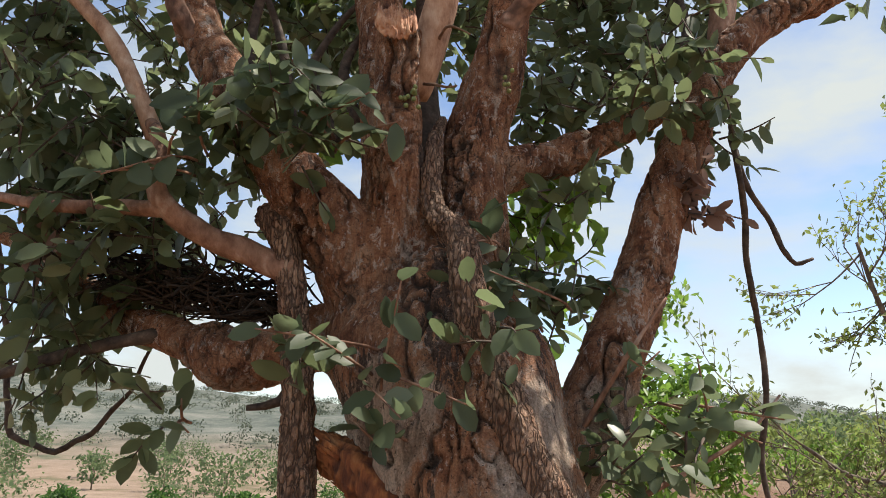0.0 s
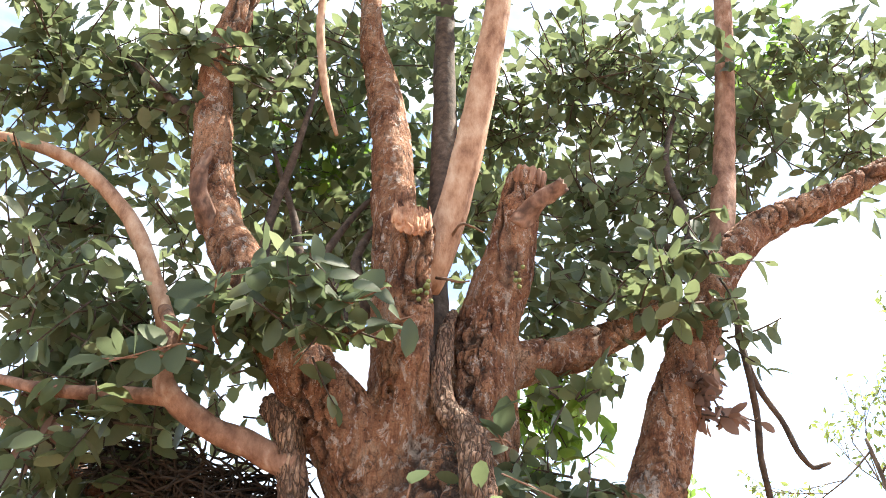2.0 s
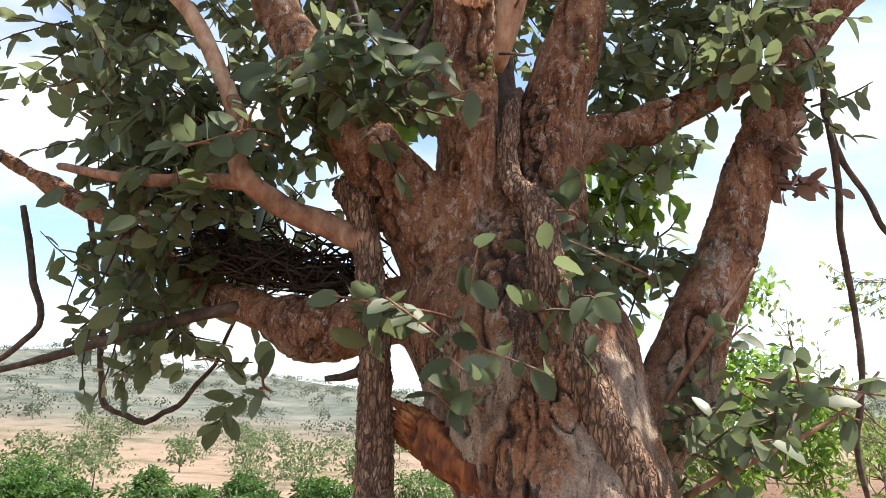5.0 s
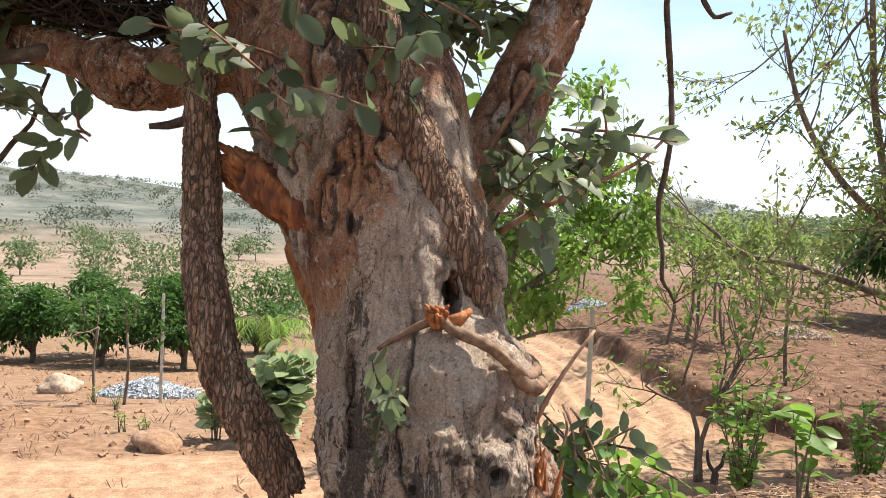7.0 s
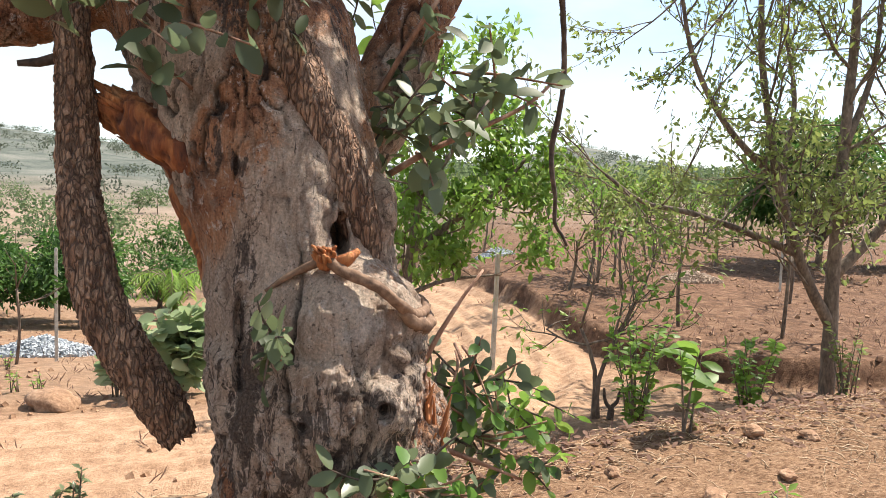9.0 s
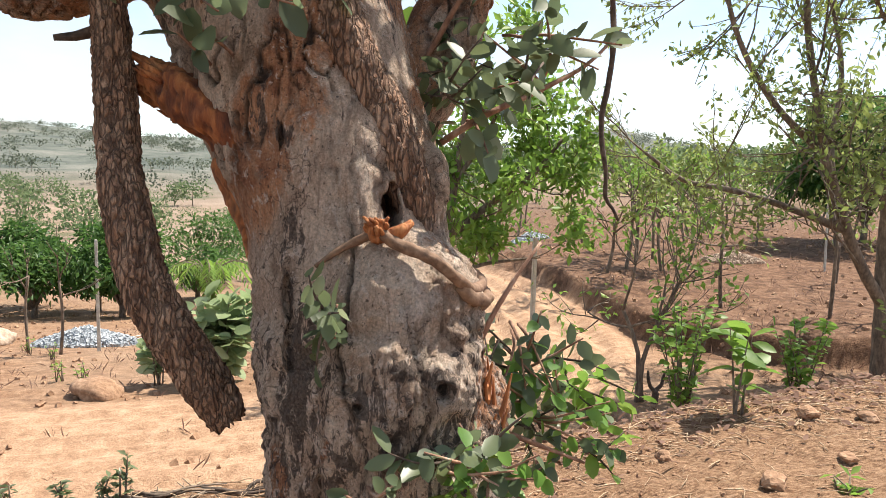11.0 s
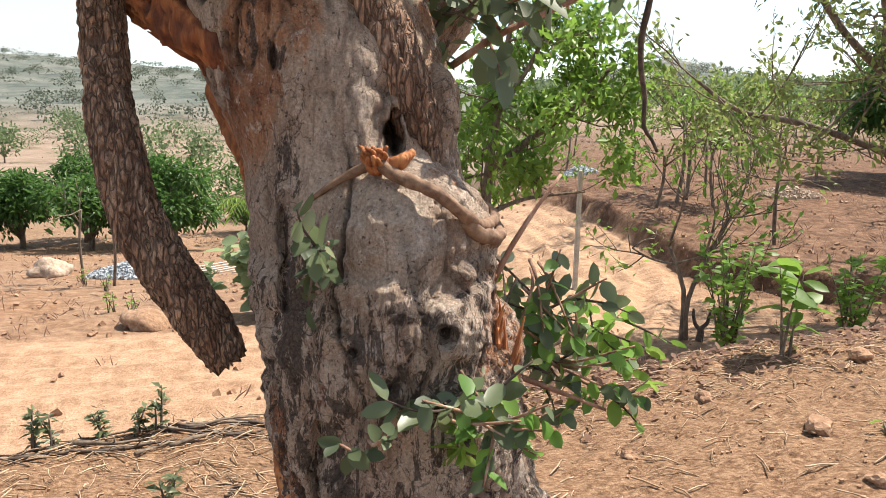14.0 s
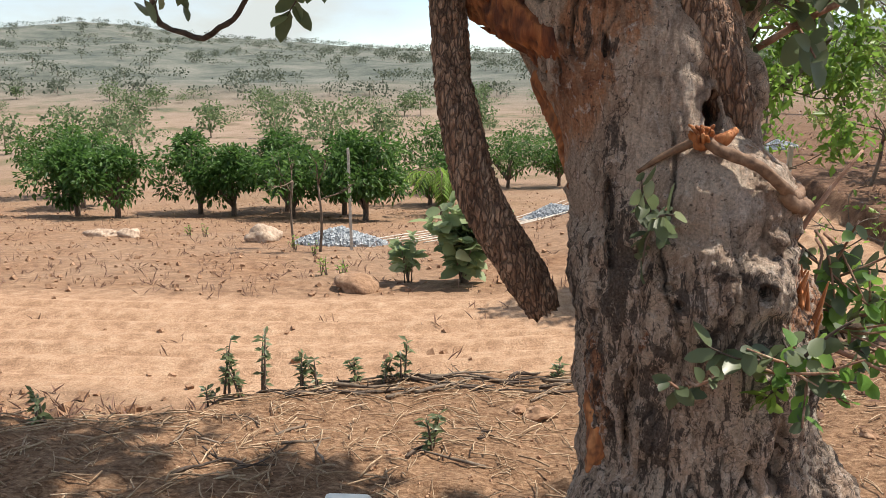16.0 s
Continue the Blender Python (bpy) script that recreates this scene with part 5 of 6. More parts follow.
for k, (x, y, h, w, n) in enumerate(((-12.9, 20.5, 2.3, 1.25, 1600), (-11.4, 20.0, 2.1, 1.15, 1500), (-10.0, 22.2, 2.5, 1.2, 1500), (-8.7, 21.6, 2.35, 1.15, 1500), (-7.6, 23.2, 2.6, 1.3, 1500), (-6.6, 20.6, 2.4, 1.15, 1600), (-5.6, 22.5, 2.7, 1.4, 1700), (-4.45, 20.2, 2.45, 1.2, 1700), (-3.4, 25.5, 2.0, 1.0, 1000), (-14.6, 23.5, 2.8, 1.4, 1400), (-3.6, 30, 3.2, 1.7, 1300), (-1.0, 33, 2.6, 1.5, 1000), (1.2, 34, 2.6, 1.6, 1000), (-17.5, 27, 3.2, 1.7, 1300))):
    mango(x, y, h * (0.86 + 0.14 * ((k * 37) % 5) / 4), w * (0.95 + 0.12 * (k % 3)), "round dense young mango tree with dark green leaves", n)
for x, y, h, w in ((11.4, 15.2, 3.4, 1.7), (13.5, 17.0, 3.6, 1.9), (16.5, 16.0, 3.4, 1.8)):
    mango(x, y, h, w, "large dark dense mango tree on the slope", 2600, 0.22, group="slope mangoes")

# tall open tree with several stems, thinly leaved
def stemmed_tree(name, stems, radius, label, leaf_mat, leaf, density, length, depth, spread, upward, group=""):
    """A tree whose main stems are known; twigs and leaves grow from them."""
    x, y, _ = stems[0][0]
    t = thing(name, (x, y, ground_z(x, y)), label, "tree", group)
    bm, lv = bmesh.new(), Leaves()
    for k, pts in enumerate(stems):
        r = radius if k == 0 else radius * (0.72 if k in (1, 4) else 0.46)
        line = tube(bm, pts, [r, r * 0.75, r * 0.4], 9, 0.1, 0.15, k)
        n = len(line)
        for i in range(int(n * (0.45 if k == 0 else 0.12)), n, max(2, n // 11)):
            side = rvec(0.4)
            grow(bm, lv, tuple(line[i]), side, length * rng.uniform(0.6, 1.1), r * 0.24, depth, leaf, density, spread, upward, 4)
    part("trunk", bm, STEM, t)
    part("crown", lv.mesh("crown", leaf_mat), leaf_mat, t)


R = (5.83, 7.2, -0.9)
stemmed_tree("open_tree", [[R, (5.82, 7.2, -0.2), (5.79, 7.2, 0.4), (5.79, 7.2, 1.13), (5.84, 7.25, 2.15), (5.9, 7.3, 3.2), (5.8, 7.3, 4.4)],
                           [(5.80, 7.2, 0.05), (5.52, 7.15, 0.40), (5.28, 7.1, 0.78), (4.98, 7.05, 1.4), (4.83, 7.0, 1.85), (4.65, 7.0, 2.65), (4.5, 6.9, 3.6)],
                           [(5.28, 7.1, 0.78), (4.7, 7.2, 1.0), (4.2, 7.3, 1.15), (3.7, 7.4, 1.25), (3.3, 7.4, 1.5)],
                           [(5.3, 7.1, 0.75), (5.2, 7.3, 1.5), (5.4, 7.5, 2.4), (5.2, 7.6, 3.4)],
                           [(5.79, 7.2, 0.55), (6.1, 7.2, 0.85), (6.4, 7.2, 1.2), (6.8, 7.3, 2.0), (7.0, 7.3, 3.2)],
                           [(4.95, 7.05, 1.5), (4.4, 7.1, 2.0), (4.0, 7.1, 2.6), (3.8, 7.1, 3.3)],
                           [(5.82, 7.2, 1.9), (6.15, 7.3, 2.7), (6.3, 7.4, 3.8)]], 0.085,
             "tall thinly leaved tree with several grey-brown stems", OLIVE, 0.085, 9, 0.74, 2, 0.55, 0.4)
stemmed_tree("slender_tree", [[(1.45, 8.0, -1.1), (1.46, 8.0, 0.1), (1.5, 8.0, 0.7), (1.58, 8.0, 1.26), (1.7, 8.0, 2.2)],
                              [(1.48, 8.0, 0.6), (1.9, 8.0, 0.95), (2.35, 8.0, 1.26), (2.7, 8.0, 1.67)],
                              [(1.46, 8.0, 0.2), (1.9, 8.1, 0.35), (2.5, 8.1, 0.42)],
                              [(1.58, 8.0, 1.2), (1.95, 8.0, 1.8), (2.1, 8.1, 2.4)]], 0.06,
             "slender tree with fresh yellow-green leaves beside the track", FRESH_LIT, 0.12, 15, 0.45, 2, 0.8, 0.2, "trackside trees")
# trees behind the fig
for x, y, h, r, d in ((2.2, 11.5, 2.6, 0.03, 14), (4.75, 11.8, 2.1, 0.025, 12), (5.2, 12.1, 2.5, 0.028, 13), (5.6, 12.6, 2.7, 0.03, 13), (5.9, 12.2, 2.3, 0.025, 13), (6.2, 13.2, 2.4, 0.025, 12)):
    open_tree("slender_tree", x, y, h, "slender tree with fresh yellow-green leaves beside the track", FRESH_LIT if h > 2.4 else OLIVE, 0.12, d, 1, r, 3, 0.6, 0.38, STEM, "trackside trees", lean=0.05)
open_tree("forked_sapling", 2.9, 6.5, 1.9, "forked sapling with a broken stump beside the track", FRESH_LIT, 0.085, 5, 2, 0.02, 3, 0.8, 0.42, STEM, lean=0.10)
for x, y, h in ((5.35, 9.4, 2.0), (6.3, 8.6, 2.1), (6.9, 8.4, 1.6), (8.2, 11.0, 2.3)):
    open_tree("young_tree", x, y, h, "young thin-stemmed tree on the bare slope", OLIVE, 0.09, 3, 1, 0.022, 2, 0.6, 0.5, STEM, "slope plantation", lean=0.05)
for k in range(16):
    x, y = 6.2 + k * 0.6 + rng.uniform(-0.9, 0.9), 14.5 + rng.uniform(0, 9)
    open_tree("young_tree", x, y, rng.uniform(1.8, 2.7), "young thin-stemmed tree on the bare slope", OLIVE if k % 2 else FRESH_LIT, 0.13, 11, 1, 0.026, 2, 0.6, 0.45, STEM, "slope plantation", lean=0.06)
for k in range(24):
    x, y = rng.uniform(8, 30), rng.uniform(24, 50)
    open_tree("young_tree", x, y, rng.uniform(1.8, 3.3), "young thin-stemmed tree on the bare slope", OLIVE, 0.24, 12, 1, 0.035, 2, 0.6, 0.4, STEM, "slope plantation", lean=0.06)


def shrub(name, x, y, height, wide, label, mat, leaf, n, stems=5, broad=0.5, fine=True, upright=1.2):
    z = ground_z(x, y)
    t = thing(name, (x, y, z), label, "shrub")
    bm, lv = bmesh.new(), Leaves()
    for s in range(stems):
        a = rng.uniform(0, 6.28)
        tip = Vector((x + math.cos(a) * wide * rng.uniform(0.2, 0.9), y + math.sin(a) * wide * rng.uniform(0.2, 0.9), z + height * rng.uniform(0.6, 1.0)))
        base = Vector((x + rng.uniform(-0.04, 0.04), y + rng.uniform(-0.04, 0.04), z - 0.03))
        mid = base.lerp(tip, 0.5) + Vector((0, 0, height * 0.08))
        tube(bm, [tuple(base), tuple(mid), tuple(tip)], [0.006 + 0.006 * height, 0.005, 0.002], 6, 0.08)
        for i in range(n // stems):
            u = rng.uniform(0.2, 1.0)
            p = base.lerp(mid, u * 2) if u < 0.5 else mid.lerp(tip, u * 2 - 1)
            s2 = leaf * rng.uniform(0.6, 1.2)
            lv.add(p, (Vector((rng.gauss(0, 1), rng.gauss(0, 1), rng.uniform(-0.4, 0.9)))).normalized(), Vector((0, 0, upright)) + rvec(), s2, s2 * broad, fine, 0.15)
    part("stem", bm, STEM, t)
    part("leaves", lv.mesh("leaves", mat), mat, t)


shrub("milkweed_shrub", -0.8, 8.8, 0.95, 0.55, "broad-leaved grey-green milkweed shrub at the track's edge", PALELEAF, 0.23, 420, 17, 0.7)
shrub("milkweed_shrub", -1.45, 8.9, 0.62, 0.25, "broad-leaved grey-green milkweed shrub at the track's edge", PALELEAF, 0.17, 70, 6, 0.6)
shrub("bush", 2.85, 5.6, 1.0, 0.34, "leafy green bush below the mound", FRESH_LIT, 0.085, 330, 12)
shrub("bush", 4.0, 5.9, 0.8, 0.36, "leafy green bush below the mound", FRESH_LIT, 0.085, 240, 10)
shrub("bush", 5.2, 6.2, 0.85, 0.30, "leafy green bush below the mound", OLIVE, 0.07, 130, 9)
shrub("teak_seedling", 2.62, 4.55, 0.72, 0.16, "bright yellow-green seedling with large drooping leaves", FRESH_LIT, 0.19, 26, 3, 0.5)
for x, y, h in ((-1.5, 3.72, 0.30), (-1.45, 3.7, 0.22), (-1.56, 3.66, 0.22), (-1.33, 3.82, 0.42), (-1.18, 3.85, 0.22), (-1.12, 3.88, 0.20), (-0.92, 3.94, 0.16), (-0.75, 4.0, 0.17), (-0.69, 4.0, 0.22), (-0.4, 3.05, 0.14), (-2.1, 3.2, 0.16), (0.1, 4.15, 0.12)):
    shrub("weed", x, y, h, 0.05, "small dark green weed on the mound's edge", FIGLEAF, 0.05, 44, 2, 0.45, False)
for x, y in ((-3.9, 12.3), (-3.35, 11.6), (-6.9, 14.8), (-6.4, 14.5), (-2.3, 9.2), (-2.6, 9.4), (-0.2, 9.6), (2.4, 3.3)):
    shrub("weed", x, y, 0.28 if y > 4 else 0.06, 0.12, "low green weed on bare soil", FRESH_LIT, 0.06, 34, 5, 0.45, False)
for x, y, h in ((-4.0, 12.6, 2.1), (-3.45, 12.2, 2.0)):
    open_tree("staked_sapling", x, y, h, "thin sapling with a leafy top beside the post", MANGO, 0.13, 7, 1, 0.02, 2, 0.5, 0.55, STEM, lean=0.02)

# young palm with arching fronds
def palm(x, y):
    z = ground_z(x, y)
    t = thing("young_palm", (x, y, z), "young palm with arching yellow-green fronds", "palm")
    bm, lv = bmesh.new(), Leaves()
    for k in range(13):
        a = k * 2.4
        d = Vector((math.cos(a), math.sin(a), 0))
        pts = [Vector((x, y, z + 0.5)), Vector((x, y, z + 1.3)) + d * 0.4, Vector((x, y, z + 1.35)) + d * 0.9, Vector((x, y, z + 0.9)) + d * 1.3]
        line = tube(bm, [tuple(p) for p in pts], [0.02, 0.012, 0.004], 5, 0.12)
        for i, p in enumerate(line):
            for s in (-1, 1):
                lv.add(p, d * 0.4 + Vector((-d.y, d.x, 0)) * s + Vector((0, 0, -0.7)), (0, 0, 1), 0.34, 0.05, False, 0.2)
    tube(bm, [(x, y, z - 0.1), (x, y, z + 0.55)], [0.10, 0.07], 8, 0.2)
    part("stem", bm, STEM, t)
    part("fronds", lv.mesh("fronds", FRESH_LIT), FRESH_LIT, t)


palm(-2.6, 22.5)


# ---- stones, posts and heaps ----
def stone(name, x, y, size, label, material, category="rock", sink=0.3, seed=0, flat=False, group=""):
    bm = bmesh.new()
    bmesh.ops.create_icosphere(bm, subdivisions=3, radius=1.0)
    for v in bm.verts:
        n = noise.noise(v.co * 1.1 + Vector((seed * 3.7, 1, 0))) * 0.5 + noise.noise(v.co * 3 + Vector((seed, 5, 2))) * 0.16
        v.co = Vector((v.co.x * size[0], v.co.y * size[1], v.co.z * size[2])) * (1 + n)
    ob = new(name, finish(bm, name, material, flat))
    ob.matrix_basis = pose(x, y, ground_z(x, y) + size[2] * (1 - 2 * sink), 0, 0, seed * 47)
    return tagged(ob, label, category, group)


stone("boulder", -5.0, 13.9, (0.34, 0.28, 0.20), "rounded pale brown boulder on bare soil", ROCK, seed=1)
stone("boulder", -1.95, 8.5, (0.27, 0.22, 0.13), "low brown boulder half buried beside the track", CLOD, seed=2)
stone("boulder", -7.9, 14.3, (0.3, 0.2, 0.12), "flat pale rock in the field", ROCK, seed=3)
stone("boulder", -8.5, 14.4, (0.3, 0.2, 0.10), "flat pale rock in the field", ROCK, seed=4)
for k, (x, y, s) in enumerate(((2.14, 3.45, 0.07), (2.05, 2.95, 0.045), (1.62, 2.75, 0.05), (3.0, 4.4, 0.07), (1.9, 4.0, 0.05), (2.7, 3.7, 0.05), (-0.55, 3.0, 0.035), (0.0, 3.6, 0.07), (-0.1, 3.65, 0.05), (1.3, 3.4, 0.035), (3.3, 4.3, 0.06))):
    stone("clod", x, y, (s, s * 0.8, s * 0.55), "crumbly red-brown lump of soil", CLOD, "soil lump", 0.25, k + 5, True, "clods on the mound")


def heap(x, y, rx, ry, h, label, material=GRAVEL):
    z = ground_z(x, y)
    bm = bmesh.new()
    r2 = random.Random(3)
    n = 1700
    for k in range(n):
        a, d = r2.uniform(0, 6.28), math.sqrt(r2.random())
        px, py = x + rx * d * math.cos(a), y + ry * d * math.sin(a)
        pz = ground_z(px, py) + h * (1 - d) ** 0.8 + r2.uniform(-0.02, 0.02)
        m = pose(px, py, pz, r2.uniform(0, 360), r2.uniform(0, 360), r2.uniform(0, 360)) @ Matrix.Scale(r2.uniform(0.03, 0.065), 4)
        blockstone(bm, m)
    ob = new("gravel_heap", finish(bm, "gravel_heap", material, True))
    tagged(ob, label, "gravel", kind="stuff")


def blockstone(bm, m):
    """One angular chip of crushed stone."""
    c = [(-0.5, -0.4, -0.4), (0.5, -0.5, -0.35), (0.4, 0.5, -0.45), (-0.45, 0.45, -0.4), (-0.35, -0.3, 0.4), (0.4, -0.35, 0.45), (0.3, 0.35, 0.38), (-0.4, 0.3, 0.45)]
    v = [bm.verts.new(m @ Vector(p)) for p in c]
    for f in ((0, 3, 2, 1), (4, 5, 6, 7), (0, 1, 5, 4), (1, 2, 6, 5), (2, 3, 7, 6), (3, 0, 4, 7)):
        bm.faces.new([v[i] for i in f])


heap(-3.45, 13.6, 0.85, 0.5, 0.28, "low heap of blue-grey crushed stone")
heap(0.5, 21.0, 0.8, 0.6, 0.35, "low heap of blue-grey crushed stone")
heap(5.5, 18.6, 0.5, 0.3, 0.2, "low heap of blue-grey crushed stone")
heap(7.7, 13.1, 0.6, 0.3, 0.16, "low heap of pale rubble on the slope", ROCK)


def post(x, y, height, r=0.035):
    z = ground_z(x, y)
    bm = bmesh.new()
    bmesh.ops.create_cube(bm, size=1.0, matrix=Matrix.LocRotScale((0, 0, height / 2 - 0.1), None, (r * 1.7, r * 1.7, height + 0.2)))
    bmesh.ops.bevel(bm, geom=bm.edges[:], offset=0.008, segments=2, affect="EDGES")
    for v in bm.verts:
        v.co.x *= 1 - 0.15 * max(v.co.z, 0) / height
    ob = new("fence_post", finish(bm, "fence_post", CONCRETE, True))
    ob.matrix_basis = pose(x, y, z, rng.uniform(-1.5, 1.5), rng.uniform(-1.5, 1.5), 12)
    tagged(ob, "slim weathered concrete fence post standing in soil", "post", "fence posts")


post(-3.0, 12.55, 1.7, 0.03)
post(2.65, 8.8, 1.35, 0.03)
post(8.9, 12.2, 1.9, 0.022)

# irrigation pipes laid up the field
for k in range(6):
    bm = bmesh.new()
    ax, ay, bx, by = -3.0 + 0.22 * k, 13.9 - 0.1 * k, 1.2 + 0.5 * k, 27.0
    pts = [(ax + (bx - ax) * t, ay + (by - ay) * t, ground_z(ax + (bx - ax) * t, ay + (by - ay) * t) + 0.05) for t in np.linspace(0, 1, 14)]
    tube(bm, pts, [0.012, 0.012], 6, 1.0)
    ob = new("pipe", finish(bm, "pipe", CONCRETE))
    tagged(ob, "long pale irrigation pipe laid across the soil", "pipe", "pipes across the field")


# ---- litter on the mound ----
def litter():
    bm, r2 = bmesh.new(), random.Random(11)
    for k in range(5200):
        x, y = r2.uniform(-2.6, 5.2), r2.uniform(1.6, 5.2)
        e = float(np.interp(x, EDGE_X, EDGE_Y))
        if y > e + 0.25 or math.hypot(x - 0.37, y - 2.14) < 0.4:
            continue
        if 0.6 < x < 3 and y < e - 0.75 and r2.random() < 0.75:
            continue
        z, a, l = ground_z(x, y) + 0.006, r2.uniform(0, 6.28), r2.uniform(0.03, 0.16) * (1.6 if y > e - 0.3 else 1)
        if y > e - 0.35:
            a = r2.gauss(0.2, 0.5)
        dx, dy, w = math.cos(a) * l / 2, math.sin(a) * l / 2, r2.uniform(0.0012, 0.004)
        z2 = r2.uniform(0, 0.02)
        p = [Vector((x - dx, y - dy, z)), Vector((x + r2.uniform(-0.01, 0.01), y, z + 0.006 + z2 / 2)), Vector((x + dx, y + dy, z + z2))]
        rings = []
        for c in p:
            n = Vector((-math.sin(a), math.cos(a), 0)) * w
            rings.append([bm.verts.new(c + n), bm.verts.new(c - n), bm.verts.new(c + Vector((0, 0, w * 1.6)))])
        for a1, b1 in zip(rings, rings[1:]):
            for i in range(3):
                bm.faces.new((a1[i], a1[(i + 1) % 3], b1[(i + 1) % 3], b1[i]))
    tagged(new("dry_twigs", finish(bm, "dry_twigs", STRAW)), "dry straw and broken twigs strewn on the mound", "litter", kind="stuff")
    bm = bmesh.new()
    for k in range(6500):
        x, y = r2.uniform(-2.2, 5.5), r2.uniform(1.6, 5.6)
        e = float(np.interp(x, EDGE_X, EDGE_Y))
        if y > e + 0.3 or math.hypot(x - 0.37, y - 2.14) < 0.4:
            continue
        s = r2.choice((0.005, 0.006, 0.008, 0.009, 0.012, 0.017)) * r2.uniform(0.4, 0.95)
        blockstone(bm, pose(x, y, ground_z(x, y) + s * 0.25, r2.uniform(0, 360), r2.uniform(0, 360), r2.uniform(0, 360)) @ Matrix.Scale(s, 4))
    tagged(new("soil_crumbs", finish(bm, "soil_crumbs", CLOD, True)), "small crumbs and lumps of red soil", "soil", kind="stuff")
    lv = Leaves()
    for k in range(1500):
        x = r2.uniform(0.8, 5.6)
        e = float(np.interp(x, EDGE_X, EDGE_Y))
        y = e - abs(r2.gauss(0, 0.35)) + 0.12
        if y < 2.6:
            continue
        s = r2.uniform(0.03, 0.07)
        lv.add((x, y, ground_z(x, y) + r2.uniform(0.004, 0.03)), (r2.gauss(0, 1), r2.gauss(0, 1), r2.gauss(0, 0.25)), (r2.gauss(0, 0.4), r2.gauss(0, 0.4), 1), s, s * 0.5, True, r2.uniform(-0.2, 0.3))
    tagged(new("fallen_leaves", lv.mesh("fallen_leaves", DEADLEAF)), "dry brown fallen leaves along the mound's rim", "leaf litter", kind="stuff")


litter()


def field_scatter():
    """Dry grass tufts and stones over the bare field and slope."""
    lv, bm, r2 = Leaves(), bmesh.new(), random.Random(5)
    for k in range(5200):
        y = 4.5 + 26 * r2.random() ** 1.6
        x = r2.uniform(-1.0, 1.0) * (y * 0.85 + 2) + 0.8
        z, track, mound = ground_at(x, y)
        if mound > 0.6 or (track > 0.4 and r2.random() < 0.9):
            continue
        s = r2.uniform(0.02, 0.07)
        if r2.random() < 0.55:
            blockstone(bm, pose(x, y, z + s * 0.15, r2.uniform(0, 360), r2.uniform(0, 360), r2.uniform(0, 360)) @ Matrix.Scale(s, 4))
        else:
            for _ in range(4):
                l = r2.uniform(0.05, 0.16)
                lv.add((x + r2.gauss(0, 0.05), y + r2.gauss(0, 0.05), z - 0.01), (r2.gauss(0, 0.6), r2.gauss(0, 0.6), 0.7), (r2.gauss(0, 1), r2.gauss(0, 1), 0.3), l, l * 0.10, False)
    tagged(new("field_stones", finish(bm, "field_stones", CLOD, True)), "small stones and clods over the bare field", "stones", kind="stuff")
    tagged(new("dry_grass", lv.mesh("dry_grass", DEADLEAF)), "sparse dry grass blades on the bare field", "grass", kind="stuff")


field_scatter()


# ---- dead sticks along the mound's rim ----
def dead_stick(x, y, turn, length, r, seed):
    """A crooked dry stick that lies on the ground."""
    r2 = random.Random(seed)
    pts = []
    for t in (-0.5, -0.2, 0.1, 0.5):
        px = x + math.cos(turn) * length * t + r2.uniform(-0.02, 0.02)
        py = y + math.sin(turn) * length * t + r2.uniform(-0.02, 0.02)
        pts.append((px, py, ground_z(px, py) + r * 0.7 + r2.uniform(0.0, 0.015)))
    bm = bmesh.new()
    tube(bm, pts, [r, r * 0.9, r * 0.5], 7, 0.03, 0.3, seed)
    k = pts[2]
    tube(bm, [k, (k[0] + r2.uniform(-0.06, 0.06), k[1] + r2.uniform(-0.05, 0.05), k[2] + 0.03)], [r * 0.5, r * 0.2], 5, 0.03, 0.3, seed)
    tagged(new("dead_stick", finish(bm, "dead_stick", STEM if seed % 2 else DARKBARK)), "crooked dry stick lying on the mound's rim", "stick", "sticks on the rim")


sticks = random.Random(23)
for k in range(44):
    x = sticks.uniform(-1.6, 1.0)
    y = float(np.interp(x, EDGE_X, EDGE_Y)) - abs(sticks.gauss(0.04, 0.14))
    dead_stick(x, y, sticks.gauss(0.15, 0.35), sticks.uniform(0.16, 0.5), sticks.uniform(0.004, 0.011), k)
for k in range(16):
    x = sticks.uniform(-1.9, -0.2)
    dead_stick(x, sticks.uniform(2.7, 3.5), sticks.uniform(0, 3.1), sticks.uniform(0.12, 0.3), sticks.uniform(0.003, 0.007), k + 50)


def forked_stump(x, y):
    """Dark broken stump with two short prongs."""
    z = ground_z(x, y)
    t = thing("forked_stump", (x, y, z), "dark broken stump with two short prongs beside the sapling", "stump")
    for name, pts, r in (("stump", [(x, y, z - 0.05), (x + 0.01, y, z + 0.06), (x, y, z + 0.12)], [0.035, 0.03, 0.024]),
                         ("prong", [(x, y, z + 0.10), (x - 0.05, y, z + 0.17), (x - 0.065, y, z + 0.28)], [0.02, 0.016, 0.010]),
                         ("prong", [(x, y, z + 0.10), (x + 0.06, y, z + 0.16), (x + 0.085, y, z + 0.26)], [0.02, 0.016, 0.010])):
        bm = bmesh.new()
        tube(bm, pts, r, 9, 0.02, 0.3, x, ragged=0.01)
        part(name, bm, DARKBARK, t)


forked_stump(3.02, 6.42)


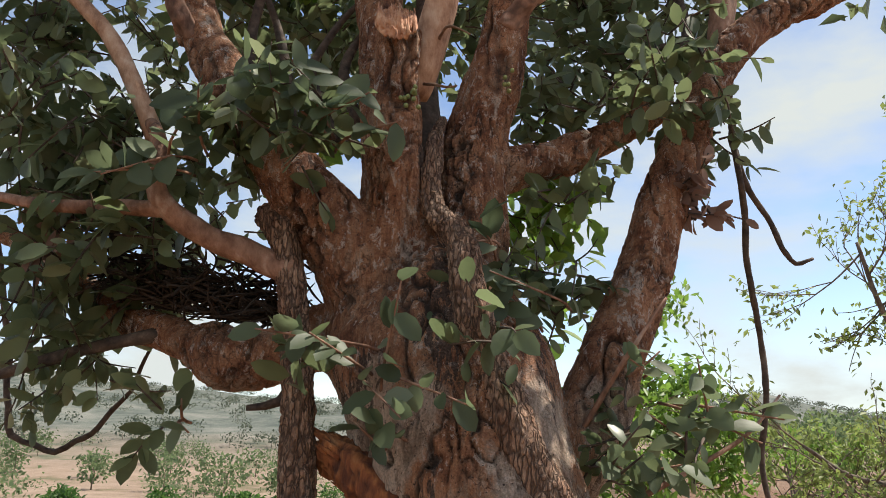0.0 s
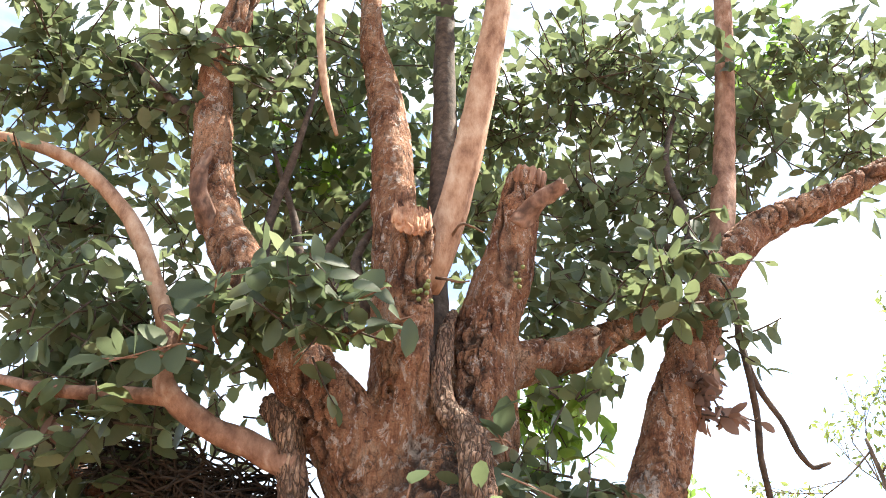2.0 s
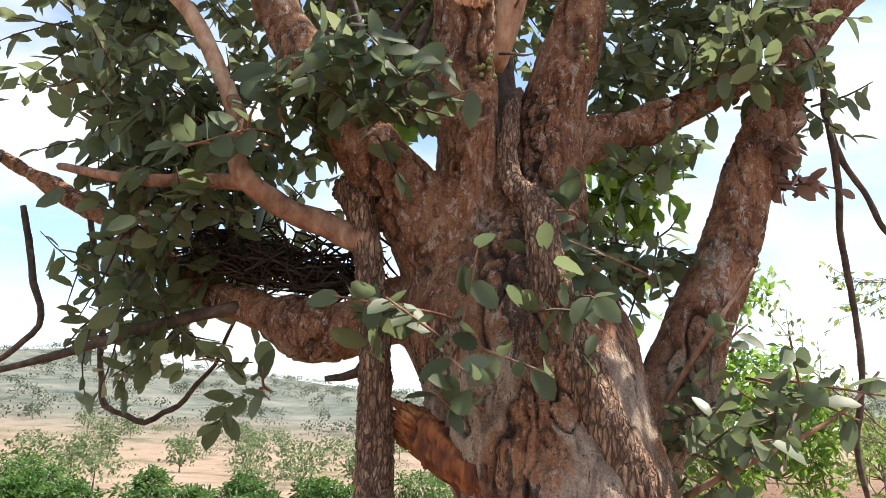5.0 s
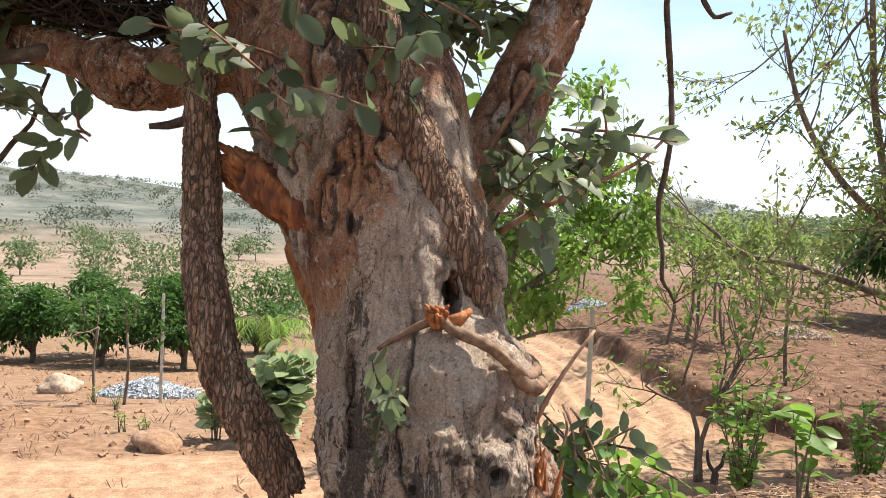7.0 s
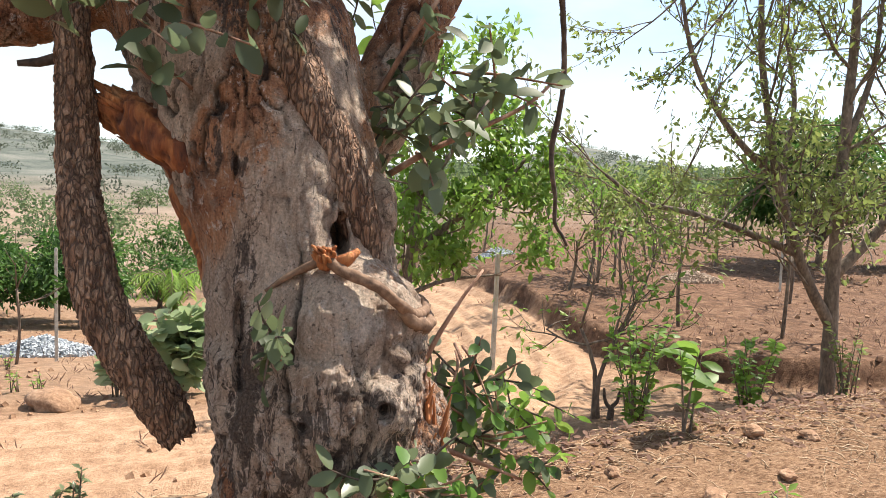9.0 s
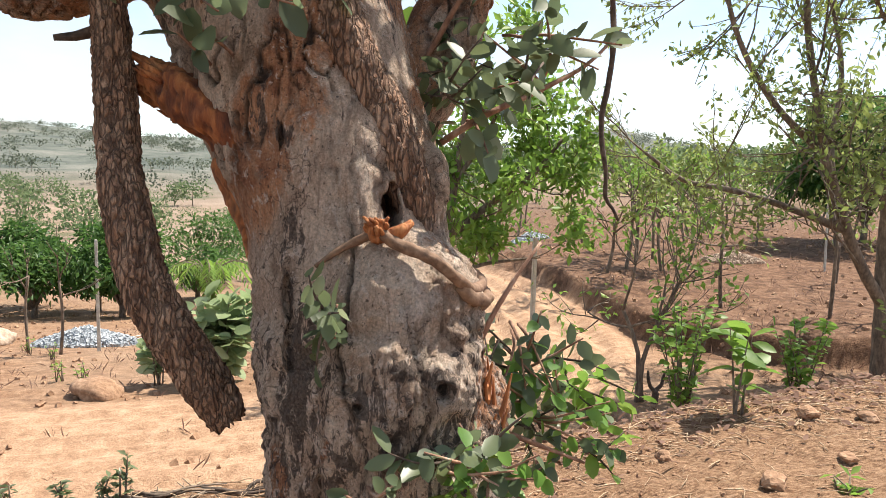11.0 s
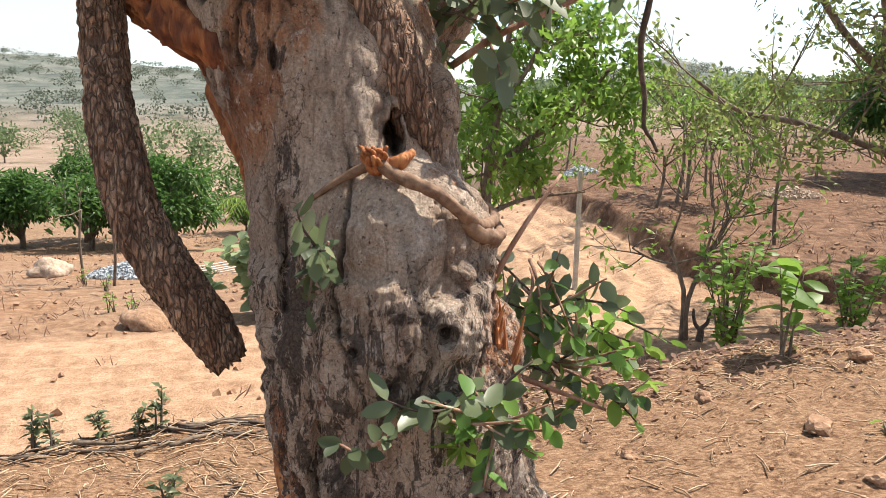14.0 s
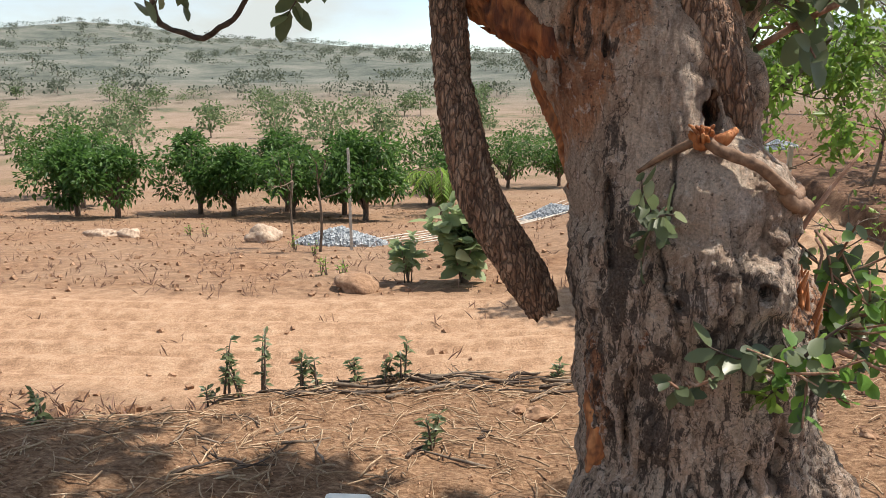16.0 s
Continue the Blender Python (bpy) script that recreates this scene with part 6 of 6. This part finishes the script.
# ---- bottle ----
def bottle(x, y):
    t = thing("plastic_bottle", (x, y, ground_z(x, y) + 0.04), "empty white plastic bottle lying on the litter", "bottle")
    m, nt, bsdf, nodes, links = node_material("white_plastic")
    bsdf.inputs["Base Color"].default_value = (0.75, 0.75, 0.72, 1)
    bsdf.inputs["Roughness"].default_value = 0.35
    lab, nt2, b2, *_ = node_material("printed_mark")
    b2.inputs["Base Color"].default_value = (0.35, 0.33, 0.32, 1)
    z = ground_z(x, y) + 0.045
    bm = bmesh.new()
    prof = [(-0.075, 0.03), (-0.07, 0.036), (0.03, 0.036), (0.05, 0.034), (0.068, 0.018), (0.075, 0.014)]
    tube(bm, [(x + a, y + a * 0.05, z) for a, _ in prof], [r for _, r in prof], 22, 0.008)
    body = part("body", bm, m, t)
    bm = bmesh.new()
    tube(bm, [(x + 0.074, y + 0.004, z), (x + 0.10, y + 0.005, z)], [0.017, 0.017], 18, 0.008)
    part("cap", bm, m, t, "white screw cap")
    for k in range(5):
        bm = bmesh.new()
        bmesh.ops.create_cube(bm, size=1.0, matrix=Matrix.LocRotScale((x - 0.04 + 0.012 * k, y - 0.031, z + 0.021), Euler((-0.95, 0, 0)), (0.008, 0.010, 0.001)))
        part("printed_bar", bm, lab, body)


bottle(-0.58, 2.46)


# ---- far trees ----
def far_trees(name, spots, mat, label, n=60):
    lv, bm = Leaves(), bmesh.new()
    for x, y, h, w in spots:
        z = ground_z(x, y)
        tube(bm, [(x, y, z - 0.3), (x, y, z + h * 0.5)], [0.022 * h, 0.012 * h], 4, h)
        for k in range(n):
            q = rvec(0.1)
            c = Vector((x + rng.gauss(0, 0.20) * w, y + rng.gauss(0, 0.20) * w, z + h * rng.uniform(0.25, 0.75)))
            p = c + Vector((q.x * w, q.y * w, q.z * h * 0.28)) * 0.5
            s = (0.13 if n > 60 else 0.26) * h * rng.uniform(0.5, 1.1)
            lv.add(p, rvec(), rvec(0.8), s, s * 0.6, False)
    t = thing(name, (spots[0][0], spots[0][1], ground_z(spots[0][0], spots[0][1])), label, "trees", kind="stuff")
    part("stems", bm, STEM, t)
    tagged(part("crowns", lv.mesh("crowns", mat), mat, t), kind="stuff")


far_trees("far_tree", [(-21.2, 80, 4.6, 4.2)], FARGREEN, "solitary dark green tree in the terraced field", 420)
far_trees("far_tree", [(-34.5, 80, 4.5, 2.6)], FARGREEN, "tall narrow tree in the terraced field", 240)
far_trees("field_trees", [(rng.uniform(-120, 30), rng.uniform(45, 140), rng.uniform(1.4, 4.2), rng.uniform(1.6, 4)) for _ in range(130)], FARGREEN, "scattered trees and scrub in the dry terraced fields", 260)
far_trees("field_trees", [(rng.uniform(20, 120), rng.uniform(50, 150), rng.uniform(2.5, 5.5), rng.uniform(2.5, 5)) for _ in range(170)], FARGREEN, "woods beyond the slope", 220)
# leaf greens greyed to go with the haze tinted into the hills
HILLGREEN = leaf_material("hill_scrub_leaf", (0.055, 0.070, 0.052), (0.125, 0.140, 0.105), (0.18, 0.19, 0.15), 0.8, 0.05, True)
far_trees("hill_woods", [(rng.uniform(-420, 420), 135 + 300 * rng.random() ** 1.2, rng.uniform(2.0, 3.6), rng.uniform(2.2, 4.5)) for _ in range(1900)], HILLGREEN, "scrub woods on the far hills", 50)
